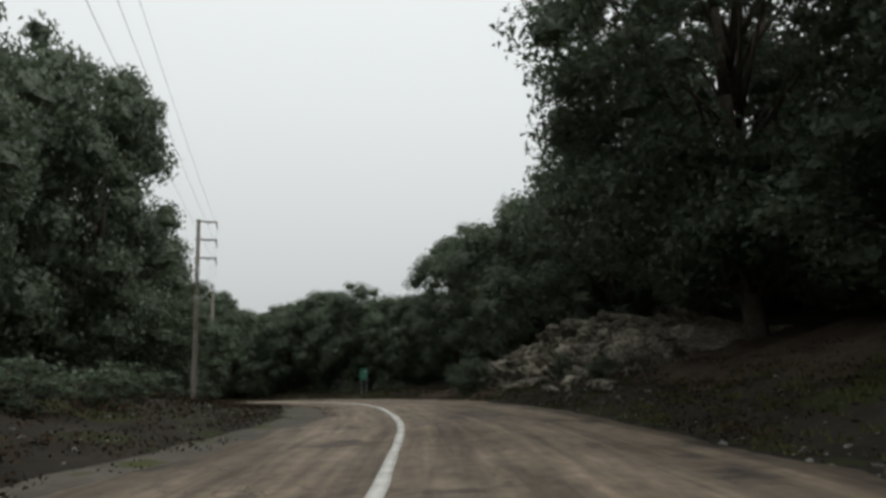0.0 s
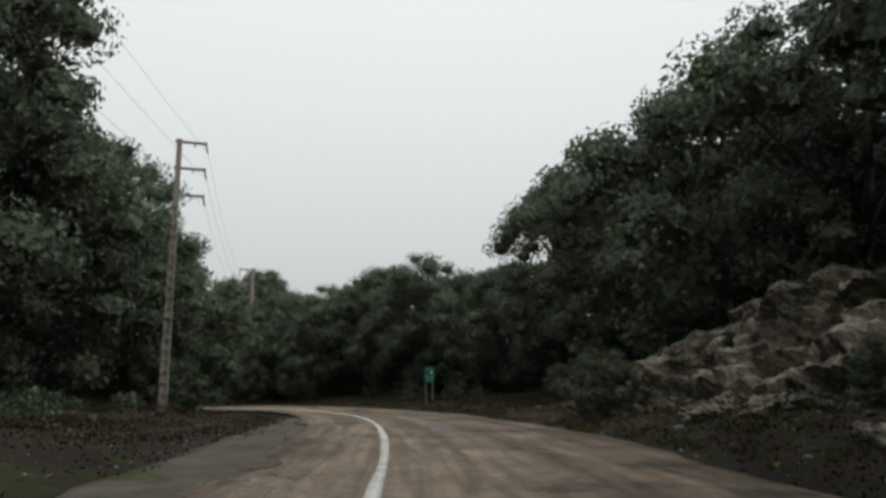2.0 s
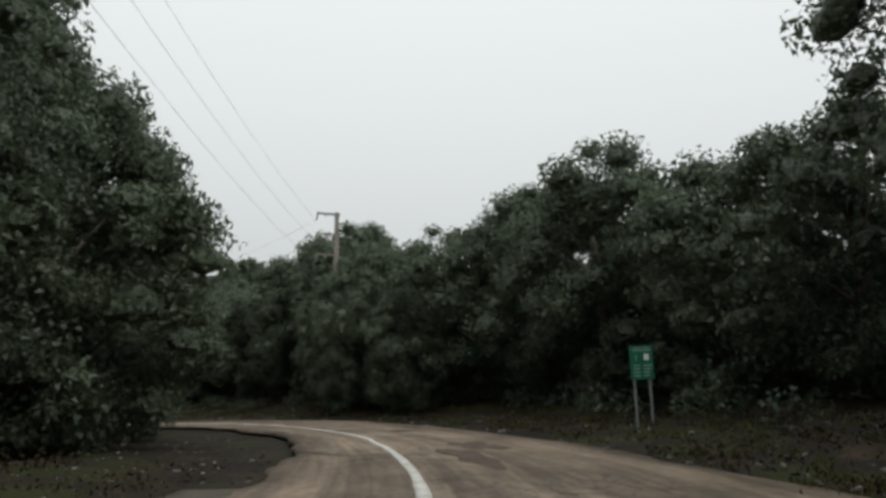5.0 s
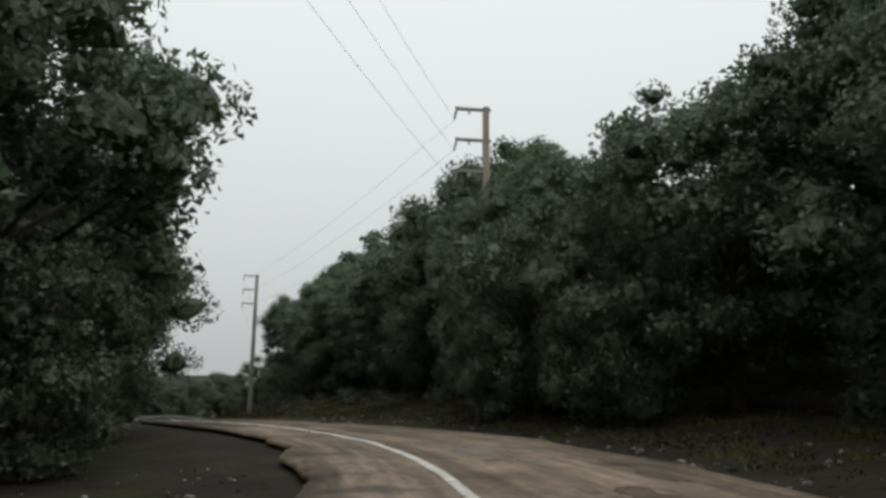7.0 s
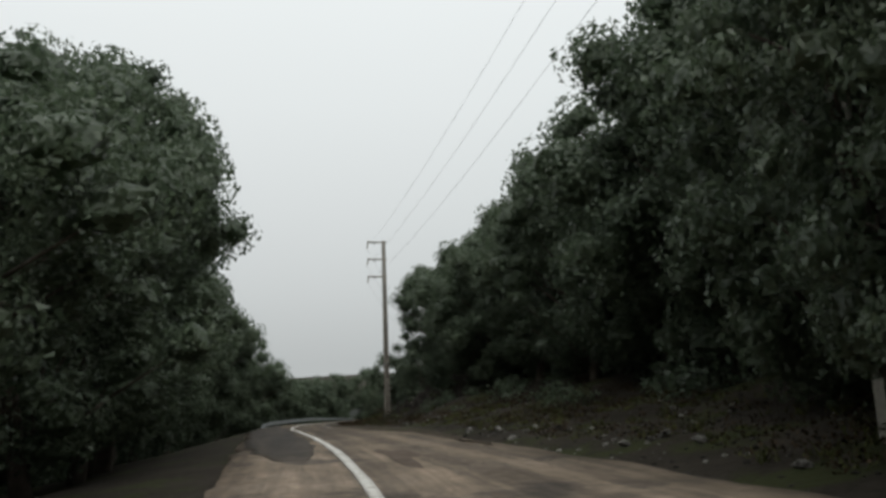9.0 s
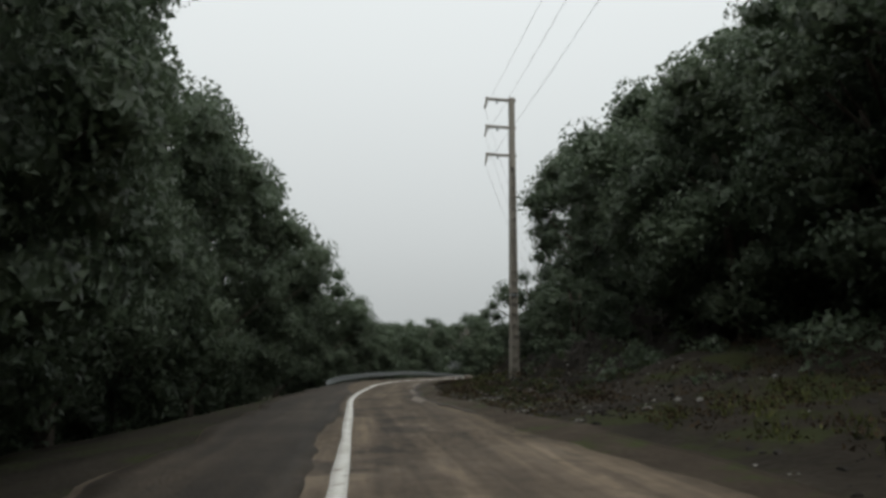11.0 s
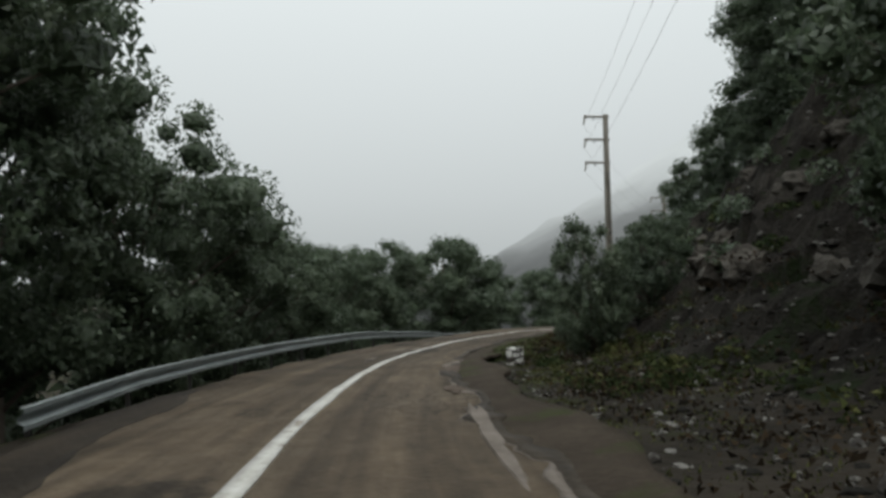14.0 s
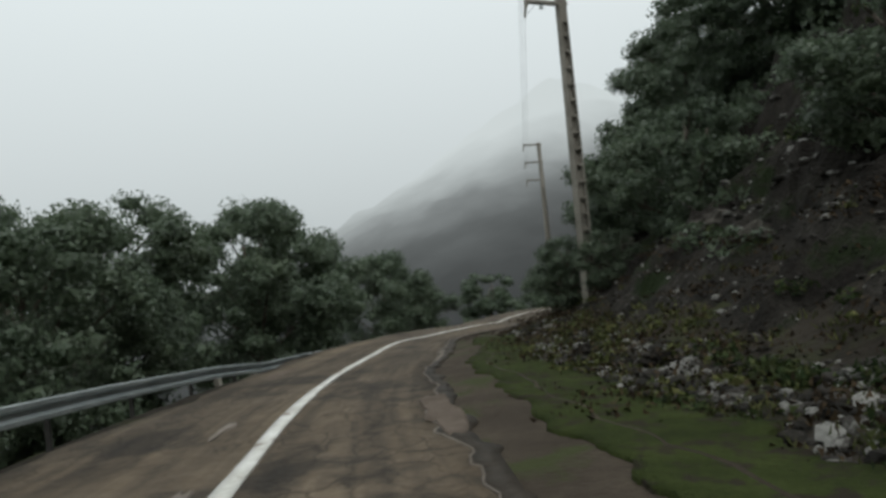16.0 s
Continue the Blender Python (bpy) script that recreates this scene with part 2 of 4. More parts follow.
def worn_road(m, streak=0.55, cracks=0.6, lower_tone=None):
    """Lengthwise wheel tracks and fine cracks over a paving material, along the lane; its lower stretch turns darker.
    """
    n, l = m.node_tree.nodes, m.node_tree.links
    b = n["Principled BSDF"]
    base = b.inputs["Base Color"].links[0].from_socket
    uv = n.new("ShaderNodeUVMap")
    uv.uv_map = "lane"
    colour = base
    for scale, dark, light, lo, hi in (((0.10, 1.9, 1), 0.62, 1.28, 0.40, 0.62), ((0.35, 7.0, 1), 0.78, 1.15, 0.38, 0.64), ((1.8, 6.0, 1), 0.84, 1.10, 0.36, 0.62)):
        mp, tn, rp, mx = n.new("ShaderNodeMapping"), n.new("ShaderNodeTexNoise"), n.new("ShaderNodeValToRGB"), n.new("ShaderNodeMix")
        mp.inputs["Scale"].default_value = scale
        tn.inputs["Scale"].default_value, tn.inputs["Detail"].default_value, tn.inputs["Distortion"].default_value = 1.0, 5, 0.6
        l.new(uv.outputs[0], mp.inputs[0]), l.new(mp.outputs[0], tn.inputs["Vector"]), l.new(tn.outputs[0], rp.inputs[0])
        rp.color_ramp.elements[0].position, rp.color_ramp.elements[1].position = lo, hi
        rp.color_ramp.elements[0].color, rp.color_ramp.elements[1].color = (dark, dark, dark, 1), (light, light * 0.985, light * 0.96, 1)
        mx.data_type, mx.blend_type = "RGBA", "MULTIPLY"
        mx.inputs[0].default_value = streak
        l.new(colour, mx.inputs[6]), l.new(rp.outputs[0], mx.inputs[7])
        colour = mx.outputs[2]
    vo, wob, add, mask, thin, mul, mx = (n.new("ShaderNode" + k) for k in ("TexVoronoi", "TexNoise", "VectorMath", "TexNoise", "ValToRGB", "Math", "Mix"))
    mr, longer = n.new("ShaderNodeValToRGB"), n.new("ShaderNodeMapping")
    longer.inputs["Scale"].default_value = (1.9, 4.2, 1)
    vo.feature = "DISTANCE_TO_EDGE"
    vo.inputs["Scale"].default_value = 1.0
    wob.inputs["Scale"].default_value, wob.inputs["Detail"].default_value = 3.0, 4
    add.operation = "MULTIPLY_ADD"
    add.inputs[1].default_value = (0.35, 0.35, 0.35)
    l.new(uv.outputs[0], wob.inputs["Vector"]), l.new(wob.outputs[1], add.inputs[0]), l.new(uv.outputs[0], add.inputs[2]), l.new(add.outputs[0], longer.inputs[0]), l.new(longer.outputs[0], vo.inputs["Vector"])
    thin.color_ramp.elements[0].position, thin.color_ramp.elements[1].position = 0.012, 0.05
    thin.color_ramp.elements[0].color, thin.color_ramp.elements[1].color = (1, 1, 1, 1), (0, 0, 0, 1)
    l.new(vo.outputs[0], thin.inputs[0])
    mask.inputs["Scale"].default_value, mask.inputs["Detail"].default_value = 0.35, 3
    station, worse, crazed = (n.new("ShaderNode" + k) for k in ("SeparateXYZ", "MapRange", "Math"))
    l.new(uv.outputs[0], station.inputs[0]), l.new(station.outputs[0], worse.inputs[0])
    worse.inputs[1].default_value, worse.inputs[2].default_value, worse.inputs[4].default_value = 136, 143, 0.18
    lane, weight = n.new("ShaderNodeMapRange"), n.new("ShaderNodeMath")
    lane.inputs[1].default_value, lane.inputs[2].default_value, lane.inputs[3].default_value = -0.1, 0.6, 0.15
    weight.operation = "MULTIPLY"
    l.new(station.outputs[1], lane.inputs[0]), l.new(lane.outputs[0], weight.inputs[0]), l.new(worse.outputs[0], weight.inputs[1])
    l.new(uv.outputs[0], mask.inputs["Vector"]), l.new(mask.outputs[0], crazed.inputs[0]), l.new(weight.outputs[0], crazed.inputs[1]), l.new(crazed.outputs[0], mr.inputs[0])
    mr.color_ramp.elements[0].position, mr.color_ramp.elements[1].position = 0.50, 0.64
    mul.operation = "MULTIPLY"
    l.new(thin.outputs[0], mul.inputs[0]), l.new(mr.outputs[0], mul.inputs[1])
    sc = n.new("ShaderNodeMath")
    sc.operation = "MULTIPLY"
    sc.inputs[1].default_value = cracks
    l.new(mul.outputs[0], sc.inputs[0])
    mx.data_type = "RGBA"
    l.new(sc.outputs[0], mx.inputs[0]), l.new(colour, mx.inputs[6])
    mx.inputs[7].default_value = (0.035, 0.028, 0.022, 1)
    colour = mx.outputs[2]
    # multiplies the colour to a darker tone past a wandering station
    if lower_tone:
        axes, wander, far, toned = (n.new("ShaderNode" + k) for k in ("SeparateXYZ", "Math", "MapRange", "Mix"))
        l.new(uv.outputs[0], axes.inputs[0])
        wander.operation = "MULTIPLY_ADD"
        wander.inputs[1].default_value = 14.0
        l.new(mask.outputs[0], wander.inputs[0]), l.new(axes.outputs[0], wander.inputs[2]), l.new(wander.outputs[0], far.inputs[0])
        far.inputs[1].default_value, far.inputs[2].default_value = 110, 126
        toned.data_type, toned.blend_type = "RGBA", "MULTIPLY"
        toned.inputs[7].default_value = (*lower_tone, 1)
        l.new(far.outputs[0], toned.inputs[0]), l.new(colour, toned.inputs[6])
        colour = toned.outputs[2]
    l.new(colour, b.inputs["Base Color"])


worn_road(ASPHALT, 0.85, 0.62, (0.50, 0.49, 0.455))
# barer asphalt, its colour lowered further to hold the shade of the oaks
BARE_SHADED = material("bare_shaded_asphalt", [(0.023, 0.019, 0.014), (0.037, 0.030, 0.023), (0.056, 0.046, 0.035)], 0.8, 0.7, 0.4, 20, spots=((0.075, 0.06, 0.047), 0.5, 0.60), gloss=0.15)
worn_road(BARE_SHADED, 0.7, 0.5)
WORN = material("worn_pale_asphalt", [(0.11, 0.093, 0.078), (0.165, 0.142, 0.121), (0.23, 0.20, 0.174)], 2.0, 0.85, 0.6, 18, gloss=0.15)
DARK_PATCH = material("broken_dark_asphalt", [(0.062, 0.049, 0.039), (0.100, 0.079, 0.063), (0.145, 0.115, 0.092)], 3.0, 0.9, 0.8, 14, gloss=0.1)
SHOULDER = material("dusty_shoulder", [(0.060, 0.054, 0.045), (0.090, 0.082, 0.068), (0.13, 0.118, 0.098)], 1.3, 0.9, 0.5, 24, spots=((0.055, 0.062, 0.022), 0.7, 0.57), gloss=0.1)
EARTH = material("muddy_shoulder", [(0.033, 0.026, 0.019), (0.049, 0.039, 0.029), (0.072, 0.058, 0.043)], 1.3, 0.9, 0.6, 24, spots=((0.040, 0.046, 0.018), 0.7, 0.55), gloss=0.1)
GRASS = material("dry_grass", [(0.035, 0.042, 0.014), (0.06, 0.068, 0.024), (0.10, 0.10, 0.04)], 1.0, 0.9, 0.0, island=0.6, gloss=0.05)
PAINT = material("worn_white_paint", [(0.36, 0.34, 0.30), (0.54, 0.53, 0.49), (0.68, 0.67, 0.64)], 2.0, 0.6, 0.1, 40, spots=((0.19, 0.15, 0.115), 3.2, 0.585))
CONCRETE = material("weathered_concrete", [(0.155, 0.143, 0.120), (0.225, 0.208, 0.176), (0.29, 0.268, 0.230)], 1.2, 0.9, 0.25, 30)
STEEL = material("galvanised_steel", [(0.24, 0.27, 0.27), (0.33, 0.36, 0.36), (0.42, 0.45, 0.45)], 2.0, 0.45, 0.05, 20, metal=0.6)
LEAF = material("oak_leaves", [(0.056, 0.080, 0.050), (0.088, 0.120, 0.072), (0.120, 0.150, 0.092)], 0.45, 0.46, 0.0, island=0.10, translucent=0.42, gloss=0.55)


def leafy(m, size):
    """Breaks foliage into single leaves: each small cell has its own tone and its own tilt."""
    n, l = m.node_tree.nodes, m.node_tree.links
    b = n["Principled BSDF"]
    geo, cell, tone, mul, tilt, add, unit = (n.new("ShaderNode" + k) for k in ("NewGeometry", "TexVoronoi", "MapRange", "Mix", "VectorMath", "VectorMath", "VectorMath"))
    cell.inputs["Scale"].default_value = 1 / size
    l.new(geo.outputs["Position"], cell.inputs["Vector"])
    sep = n.new("ShaderNodeSeparateXYZ")
    l.new(cell.outputs["Color"], sep.inputs[0]), l.new(sep.outputs[0], tone.inputs[0])
    tone.inputs[3].default_value, tone.inputs[4].default_value = 0.76, 1.24
    mul.data_type, mul.blend_type = "RGBA", "MULTIPLY"
    mul.inputs[0].default_value = 1.0
    l.new(b.inputs["Base Color"].links[0].from_socket, mul.inputs[6]), l.new(tone.outputs[0], mul.inputs[7])
    l.new(mul.outputs[2], b.inputs["Base Color"])
    tilt.operation = "MULTIPLY_ADD"
    tilt.inputs[1].default_value, tilt.inputs[2].default_value = (1.1, 1.1, 1.1), (-0.55, -0.55, -0.55)
    l.new(cell.outputs["Color"], tilt.inputs[0]), l.new(tilt.outputs[0], add.inputs[0]), l.new(geo.outputs["Normal"], add.inputs[1])
    unit.operation = "NORMALIZE"
    l.new(add.outputs[0], unit.inputs[0]), l.new(unit.outputs[0], b.inputs["Normal"])


leafy(LEAF, 0.10)
MOSS = material("moss", [(0.020, 0.024, 0.010), (0.032, 0.042, 0.013), (0.050, 0.060, 0.020)], 2.2, 0.95, 0.8, 34, spots=((0.030, 0.025, 0.019), 3.0, 0.52), gloss=0.05)
WEED = material("fresh_weeds", [(0.018, 0.030, 0.011), (0.034, 0.050, 0.018), (0.070, 0.080, 0.032)], 0.8, 0.85, 0.0, island=0.5, translucent=0.2, gloss=0.1)
BARK = material("bark", [(0.05, 0.04, 0.032), (0.09, 0.075, 0.06), (0.14, 0.12, 0.10)], 3.0, 0.95, 0.7, 18)


# ---- mesh tools ----
def mesh_object(name, verts, faces, mat, parent=None, label="", smooth=False):
    me = bpy.data.meshes.new(name)
    me.from_pydata([tuple(v) for v in verts], [], [tuple(f) for f in faces])
    me.materials.append(mat)
    if smooth:
        me.shade_smooth()
    ob = new(name, me)
    if parent:
        ob.parent = parent
    return tagged(ob, label)


def part(name, bm, mat, parent=None, label="", smooth=False):
    me = bpy.data.meshes.new(name)
    bm.to_mesh(me), bm.free()
    me.materials.append(mat)
    if smooth:
        me.shade_smooth()
    ob = new(name, me)
    if parent:
        ob.parent = parent
    return tagged(ob, label)


def box(bm, lo, hi, taper=1.0):
    """A box between two corners; taper narrows its top."""
    lo, hi = Vector(lo), Vector(hi)
    c = (lo + hi) / 2
    v = []
    for z, f in ((lo.z, 1.0), (hi.z, taper)):
        for x, y in ((lo.x, lo.y), (hi.x, lo.y), (hi.x, hi.y), (lo.x, hi.y)):
            v.append(bm.verts.new((c.x + (x - c.x) * f, c.y + (y - c.y) * f, z)))
    for f in ((3, 2, 1, 0), (4, 5, 6, 7), (0, 1, 5, 4), (1, 2, 6, 5), (2, 3, 7, 6), (3, 0, 4, 7)):
        bm.faces.new([v[i] for i in f])
    return v


def tube(bm, a, b, ra, rb, sides=8):
    """A tapered round bar from a to b."""
    a, b = Vector(a), Vector(b)
    q = (b - a).to_track_quat("Z", "Y")
    rings = [[bm.verts.new(p + q @ Vector((r * math.cos(2 * math.pi * k / sides), r * math.sin(2 * math.pi * k / sides), 0)))
              for k in range(sides)] for p, r in ((a, ra), (b, rb))]
    for k in range(sides):
        bm.faces.new((rings[0][k], rings[0][(k + 1) % sides], rings[1][(k + 1) % sides], rings[1][k]))
    bm.faces.new(rings[0][::-1]), bm.faces.new(rings[1])


def empty(name, x, y, z, turn=0.0):
    ob = new(name)
    ob.matrix_basis = pose(x, y, z, 0, 0, turn)
    return ob


def yaw_at(s):
    """Heading of the road at s, in degrees from +y to the left."""
    return math.degrees(math.atan2(-np.interp(s, LS, TAN[:, 0]), np.interp(s, LS, TAN[:, 1])))


# ---- ground: one sheet, fine near the road and coarse far off ----
def axis(lo, hi, step, reach):
    inner = np.arange(lo, hi + step, step)
    out, g = [], step
    p = inner[-1]
    while p < hi + reach:
        g *= 1.25
        p += g
        out.append(p)
    return np.r_[[lo - (q - inner[-1]) for q in out[::-1]], inner, out]


gx, gy = axis(-100, 22, 0.5, 1800), axis(-20, 130, 0.5, 1800)
X, Y = np.meshgrid(gx, gy)
Z = land(X.ravel(), Y.ravel())
nx, ny = len(gx), len(gy)
a = (np.arange(ny - 1)[:, None] * nx + np.arange(nx - 1)[None]).ravel()
ground = mesh_object("ground", np.stack([X.ravel(), Y.ravel(), Z], 1).tolist(), np.stack([a, a + 1, a + nx + 1, a + nx], 1).tolist(), SOIL, smooth=True)
tagged(ground, "bare brown soil with gravel, leaf litter and moss", "ground", kind="structure")


# ---- road: a crumbling strip of paving, with the painted line on it ----
def strip(name, s0, s1, left, right, lift, mat, ragged=0.0, step=0.25, cols=9, seed=5, thick=0.06, tilt=0.0):
    st = np.arange(s0, s1, step)
    dl, dr = left(st) if callable(left) else blend(st, left), right(st) if callable(right) else blend(st, right)
    dl = dl + ragged * fractal(st * 0.5, st * 0 + 1.5, seed)
    dr = dr + ragged * fractal(st * 0.5, st * 0 + 7.5, seed)
    base = np.stack([np.interp(st, LS, LINE[:, k]) for k in range(3)], 1)
    nor = np.stack([np.interp(st, LS, NOR[:, k]) for k in (0, 1)], 1)
    verts, faces = [], []
    for c in range(cols + 1):
        d = dl + (dr - dl) * min(max((c - 1) / (cols - 2), 0), 1)
        x, y = base[:, 0] + nor[:, 0] * d, base[:, 1] + nor[:, 1] * d
        z = base[:, 2] + lift + 0.012 * fractal(x * 0.7, y * 0.7, 21, 3) + tilt * min(max((c - 1) / (cols - 2), 0), 1) - (thick if c in (0, cols) else 0)
        z[[0, -1]] -= thick
        verts.append(np.stack([x, y, z], 1))
    v, m = np.vstack(verts), len(st)
    for c in range(cols):
        i = np.arange(m - 1) + c * m
        faces.append(np.stack([i, i + m, i + m + 1, i + 1], 1)[:, ::-1])
    ob = mesh_object(name, v.tolist(), np.vstack(faces).tolist(), mat, smooth=True)
    flat = np.stack([np.tile(st, cols + 1), np.concatenate([dl + (dr - dl) * min(max((c - 1) / (cols - 2), 0), 1) for c in range(cols + 1)])], 1)
    uv = ob.data.uv_layers.new(name="lane")
    corner = np.array([q.vertex_index for q in ob.data.loops])
    uv.data.foreach_set("uv", flat[corner].ravel())
    return ob


road = strip("road", -40, 215, [(s, -w) for s, w in LEFT], RIGHT, 0.02, ASPHALT, ragged=0.16)
tagged(road, "mud-stained cracked asphalt road with crumbling edges", "road", kind="structure")
shoulder = strip("shoulder", 104.5, 190, [(s, blend(s, RIGHT) - 0.3) for s in range(104, 191, 2)], [(s, blend(s, RIGHT) - 0.25 + min(0.8 + 0.3 * max(0, min(1, (s - 141.5) / 3)), (s - 104) * 0.12)) for s in range(104, 191, 2)], -0.022, EARTH, ragged=0.2, seed=15, tilt=0.09)
tagged(shoulder, "dusty grey-brown road shoulder with moss", "shoulder", kind="structure")
left_shoulder = strip("left_shoulder", 40, 78, [(s, -blend(s, LEFT) - 0.75 - 0.5 * math.sin(max(0, min(1, (s - 48) / 26)) * math.pi)) for s in range(40, 81, 2)], [(s, -blend(s, LEFT) + 0.3) for s in range(40, 81, 2)], -0.022, SHOULDER, ragged=0.15, seed=25)
tagged(left_shoulder, "gravelly grey road shoulder beside the paving", "shoulder", kind="structure")


def road_patch(s, d, length, width, mat, seed, label):
    """A thin ragged patch of other paving on the road."""
    rng = np.random.default_rng(seed)
    n = 44
    r = 1 + 0.75 * rng.normal(size=n)
    for k in range(6):
        r = (np.roll(r, -1) + 2 * r + np.roll(r, 1)) / 4
    r = np.clip(r + 0.05 * rng.normal(size=n), 0.5, 1.6)
    rings = []
    for f, lift in ((1.0, 0.026), (0.9, 0.036), (0.0, 0.036)):
        ring = []
        for k in range(n):
            a = 2 * math.pi * k / n
            q = s + length / 2 * f * r[k] * math.cos(a)
            x, y = place(q, d + width / 2 * f * r[k] * math.sin(a))
            ring.append((x, y, float(np.interp(q, LS, LINE[:, 2])) + lift))
        rings.append(ring)
    verts = rings[0] + rings[1] + [rings[2][0]]
    faces = [(k, (k + 1) % n, n + (k + 1) % n, n + k) for k in range(n)] + [(n + k, n + (k + 1) % n, 2 * n) for k in range(n)]
    ob = mesh_object("road_patch", verts, faces, mat, road)
    return tagged(ob, label)


for k, (s, d, a, b) in enumerate([(51.3, 0.45, 0.35, 0.5), (50.6, 0.75, 0.3, 0.4), (68, 1.3, 2.4, 0.5), (69.5, 1.7, 1.6, 0.7), (66.3, 1.2, 1.2, 0.5), (92, 1.2, 1.4, 0.8), (122.3, 1.5, 2.6, 0.3),
                                  (126.5, 1.5, 2.6, 0.14), (143.2, -0.43, 0.8, 0.09), (144.5, -0.15, 0.6, 0.08), (147.3, -0.6, 1.0, 0.22), (147.8, -0.25, 0.7, 0.12), (150.4, -0.5, 0.7, 0.1), (134, 1.4, 2.4, 0.14)]):
    road_patch(s, d, a, b, WORN, 100 + k, "pale worn patch in the paving")
for k, (s, d, a, b) in enumerate([(56, -1.3, 1.8, 0.3), (60, -1.3, 1.2, 0.3), (80, 1.0, 2.6, 0.5), (82, 1.6, 1.4, 0.7), (87.4, 1.5, 0.8, 0.6), (88.6, 2.2, 1.0, 0.3), (98, 0.9, 2.0, 0.5),
                                  (104, 0.8, 3.0, 0.4), (131, 1.4, 1.6, 0.2), (137, 1.3, 1.4, 0.2), (140, 1.3, 1.8, 0.25), (156, -1.2, 1.6, 0.3), (150, 1.35, 2.0, 0.3), (147, -1.3, 1.4, 0.3)]):
    road_patch(s, d, a, b, DARK_PATCH, 200 + k, "dark broken patch in the paving")
# strip of dark colour that paints the shade of the oaks onto the lane
lane = strip("bare_lane", 104, 138, lambda s: np.maximum(-blend(s, LEFT), blend(s, [(104, -0.8), (108, -1.55), (113, -1.7), (118, -2.2)])) + 0.02, [(104, -0.6), (108, -0.35), (117, -0.2), (127, -0.25), (132, -1.0), (138, -1.75)], 0.025, BARE_SHADED, ragged=0.16, thick=0.01)
tagged(lane, "bare asphalt lane with the shade of trees put into its colour", "road", kind="structure")


def edge_at(s):
    """The broken right edge of the paving."""
    return blend(s, RIGHT) + 0.16 * fractal(s * 0.5, s * 0 + 7.5, 5)


def bite(s, k):
    return np.clip(fractal(s * 1.7, s * 0 + k, 61, 4), 0, 1)


crack = strip("broken_edge", 118, 172, lambda s: edge_at(s) - 0.05 - 0.13 * bite(s, 2.5), lambda s: edge_at(s) + 0.05 + 0.12 * bite(s, 9.5), 0.027, BARE_SHADED, step=0.1, cols=3, thick=0.05)
tagged(crack, "dark crumbled crack along the edge of the paving", "road", kind="structure")
lip = strip("broken_lip", 120, 172, lambda s: edge_at(s) - 0.065 - 0.13 * bite(s, 2.5) - 0.22 * np.clip(bite(s * 0.4, 14.5) - 0.25, 0, 1), lambda s: edge_at(s) - 0.055 - 0.13 * bite(s, 2.5), 0.031, WORN, step=0.1, cols=3, thick=0.02)
tagged(lip, "pale broken lip of worn paving", "road", kind="structure")
moss = strip("moss_strip", 143.4, 160, lambda s: edge_at(s) + 0.98 - np.clip((s - 144) * 0.2, 0, 0.4) + 0.12 * fractal(s * 1.3, s * 0, 71, 7), lambda s: edge_at(s) + 1.06 + np.clip((s - 143) * 0.2, 0, 0.26) + 0.2 * np.abs(fractal(s * 2.3, s * 0 + 3, 73, 6)), 0.066, MOSS, step=0.04, cols=7, thick=0.2)
tagged(moss, "flat green moss along the road shoulder", "moss", kind="structure")
line = strip("centre_line", -40, 200, lambda s: -0.06 + 0 * s, lambda s: 0.06 + 0 * s, 0.034, PAINT, ragged=0.014, cols=3, thick=0.012)
tagged(line, "worn white painted centre line on the road", "road marking", kind="structure")


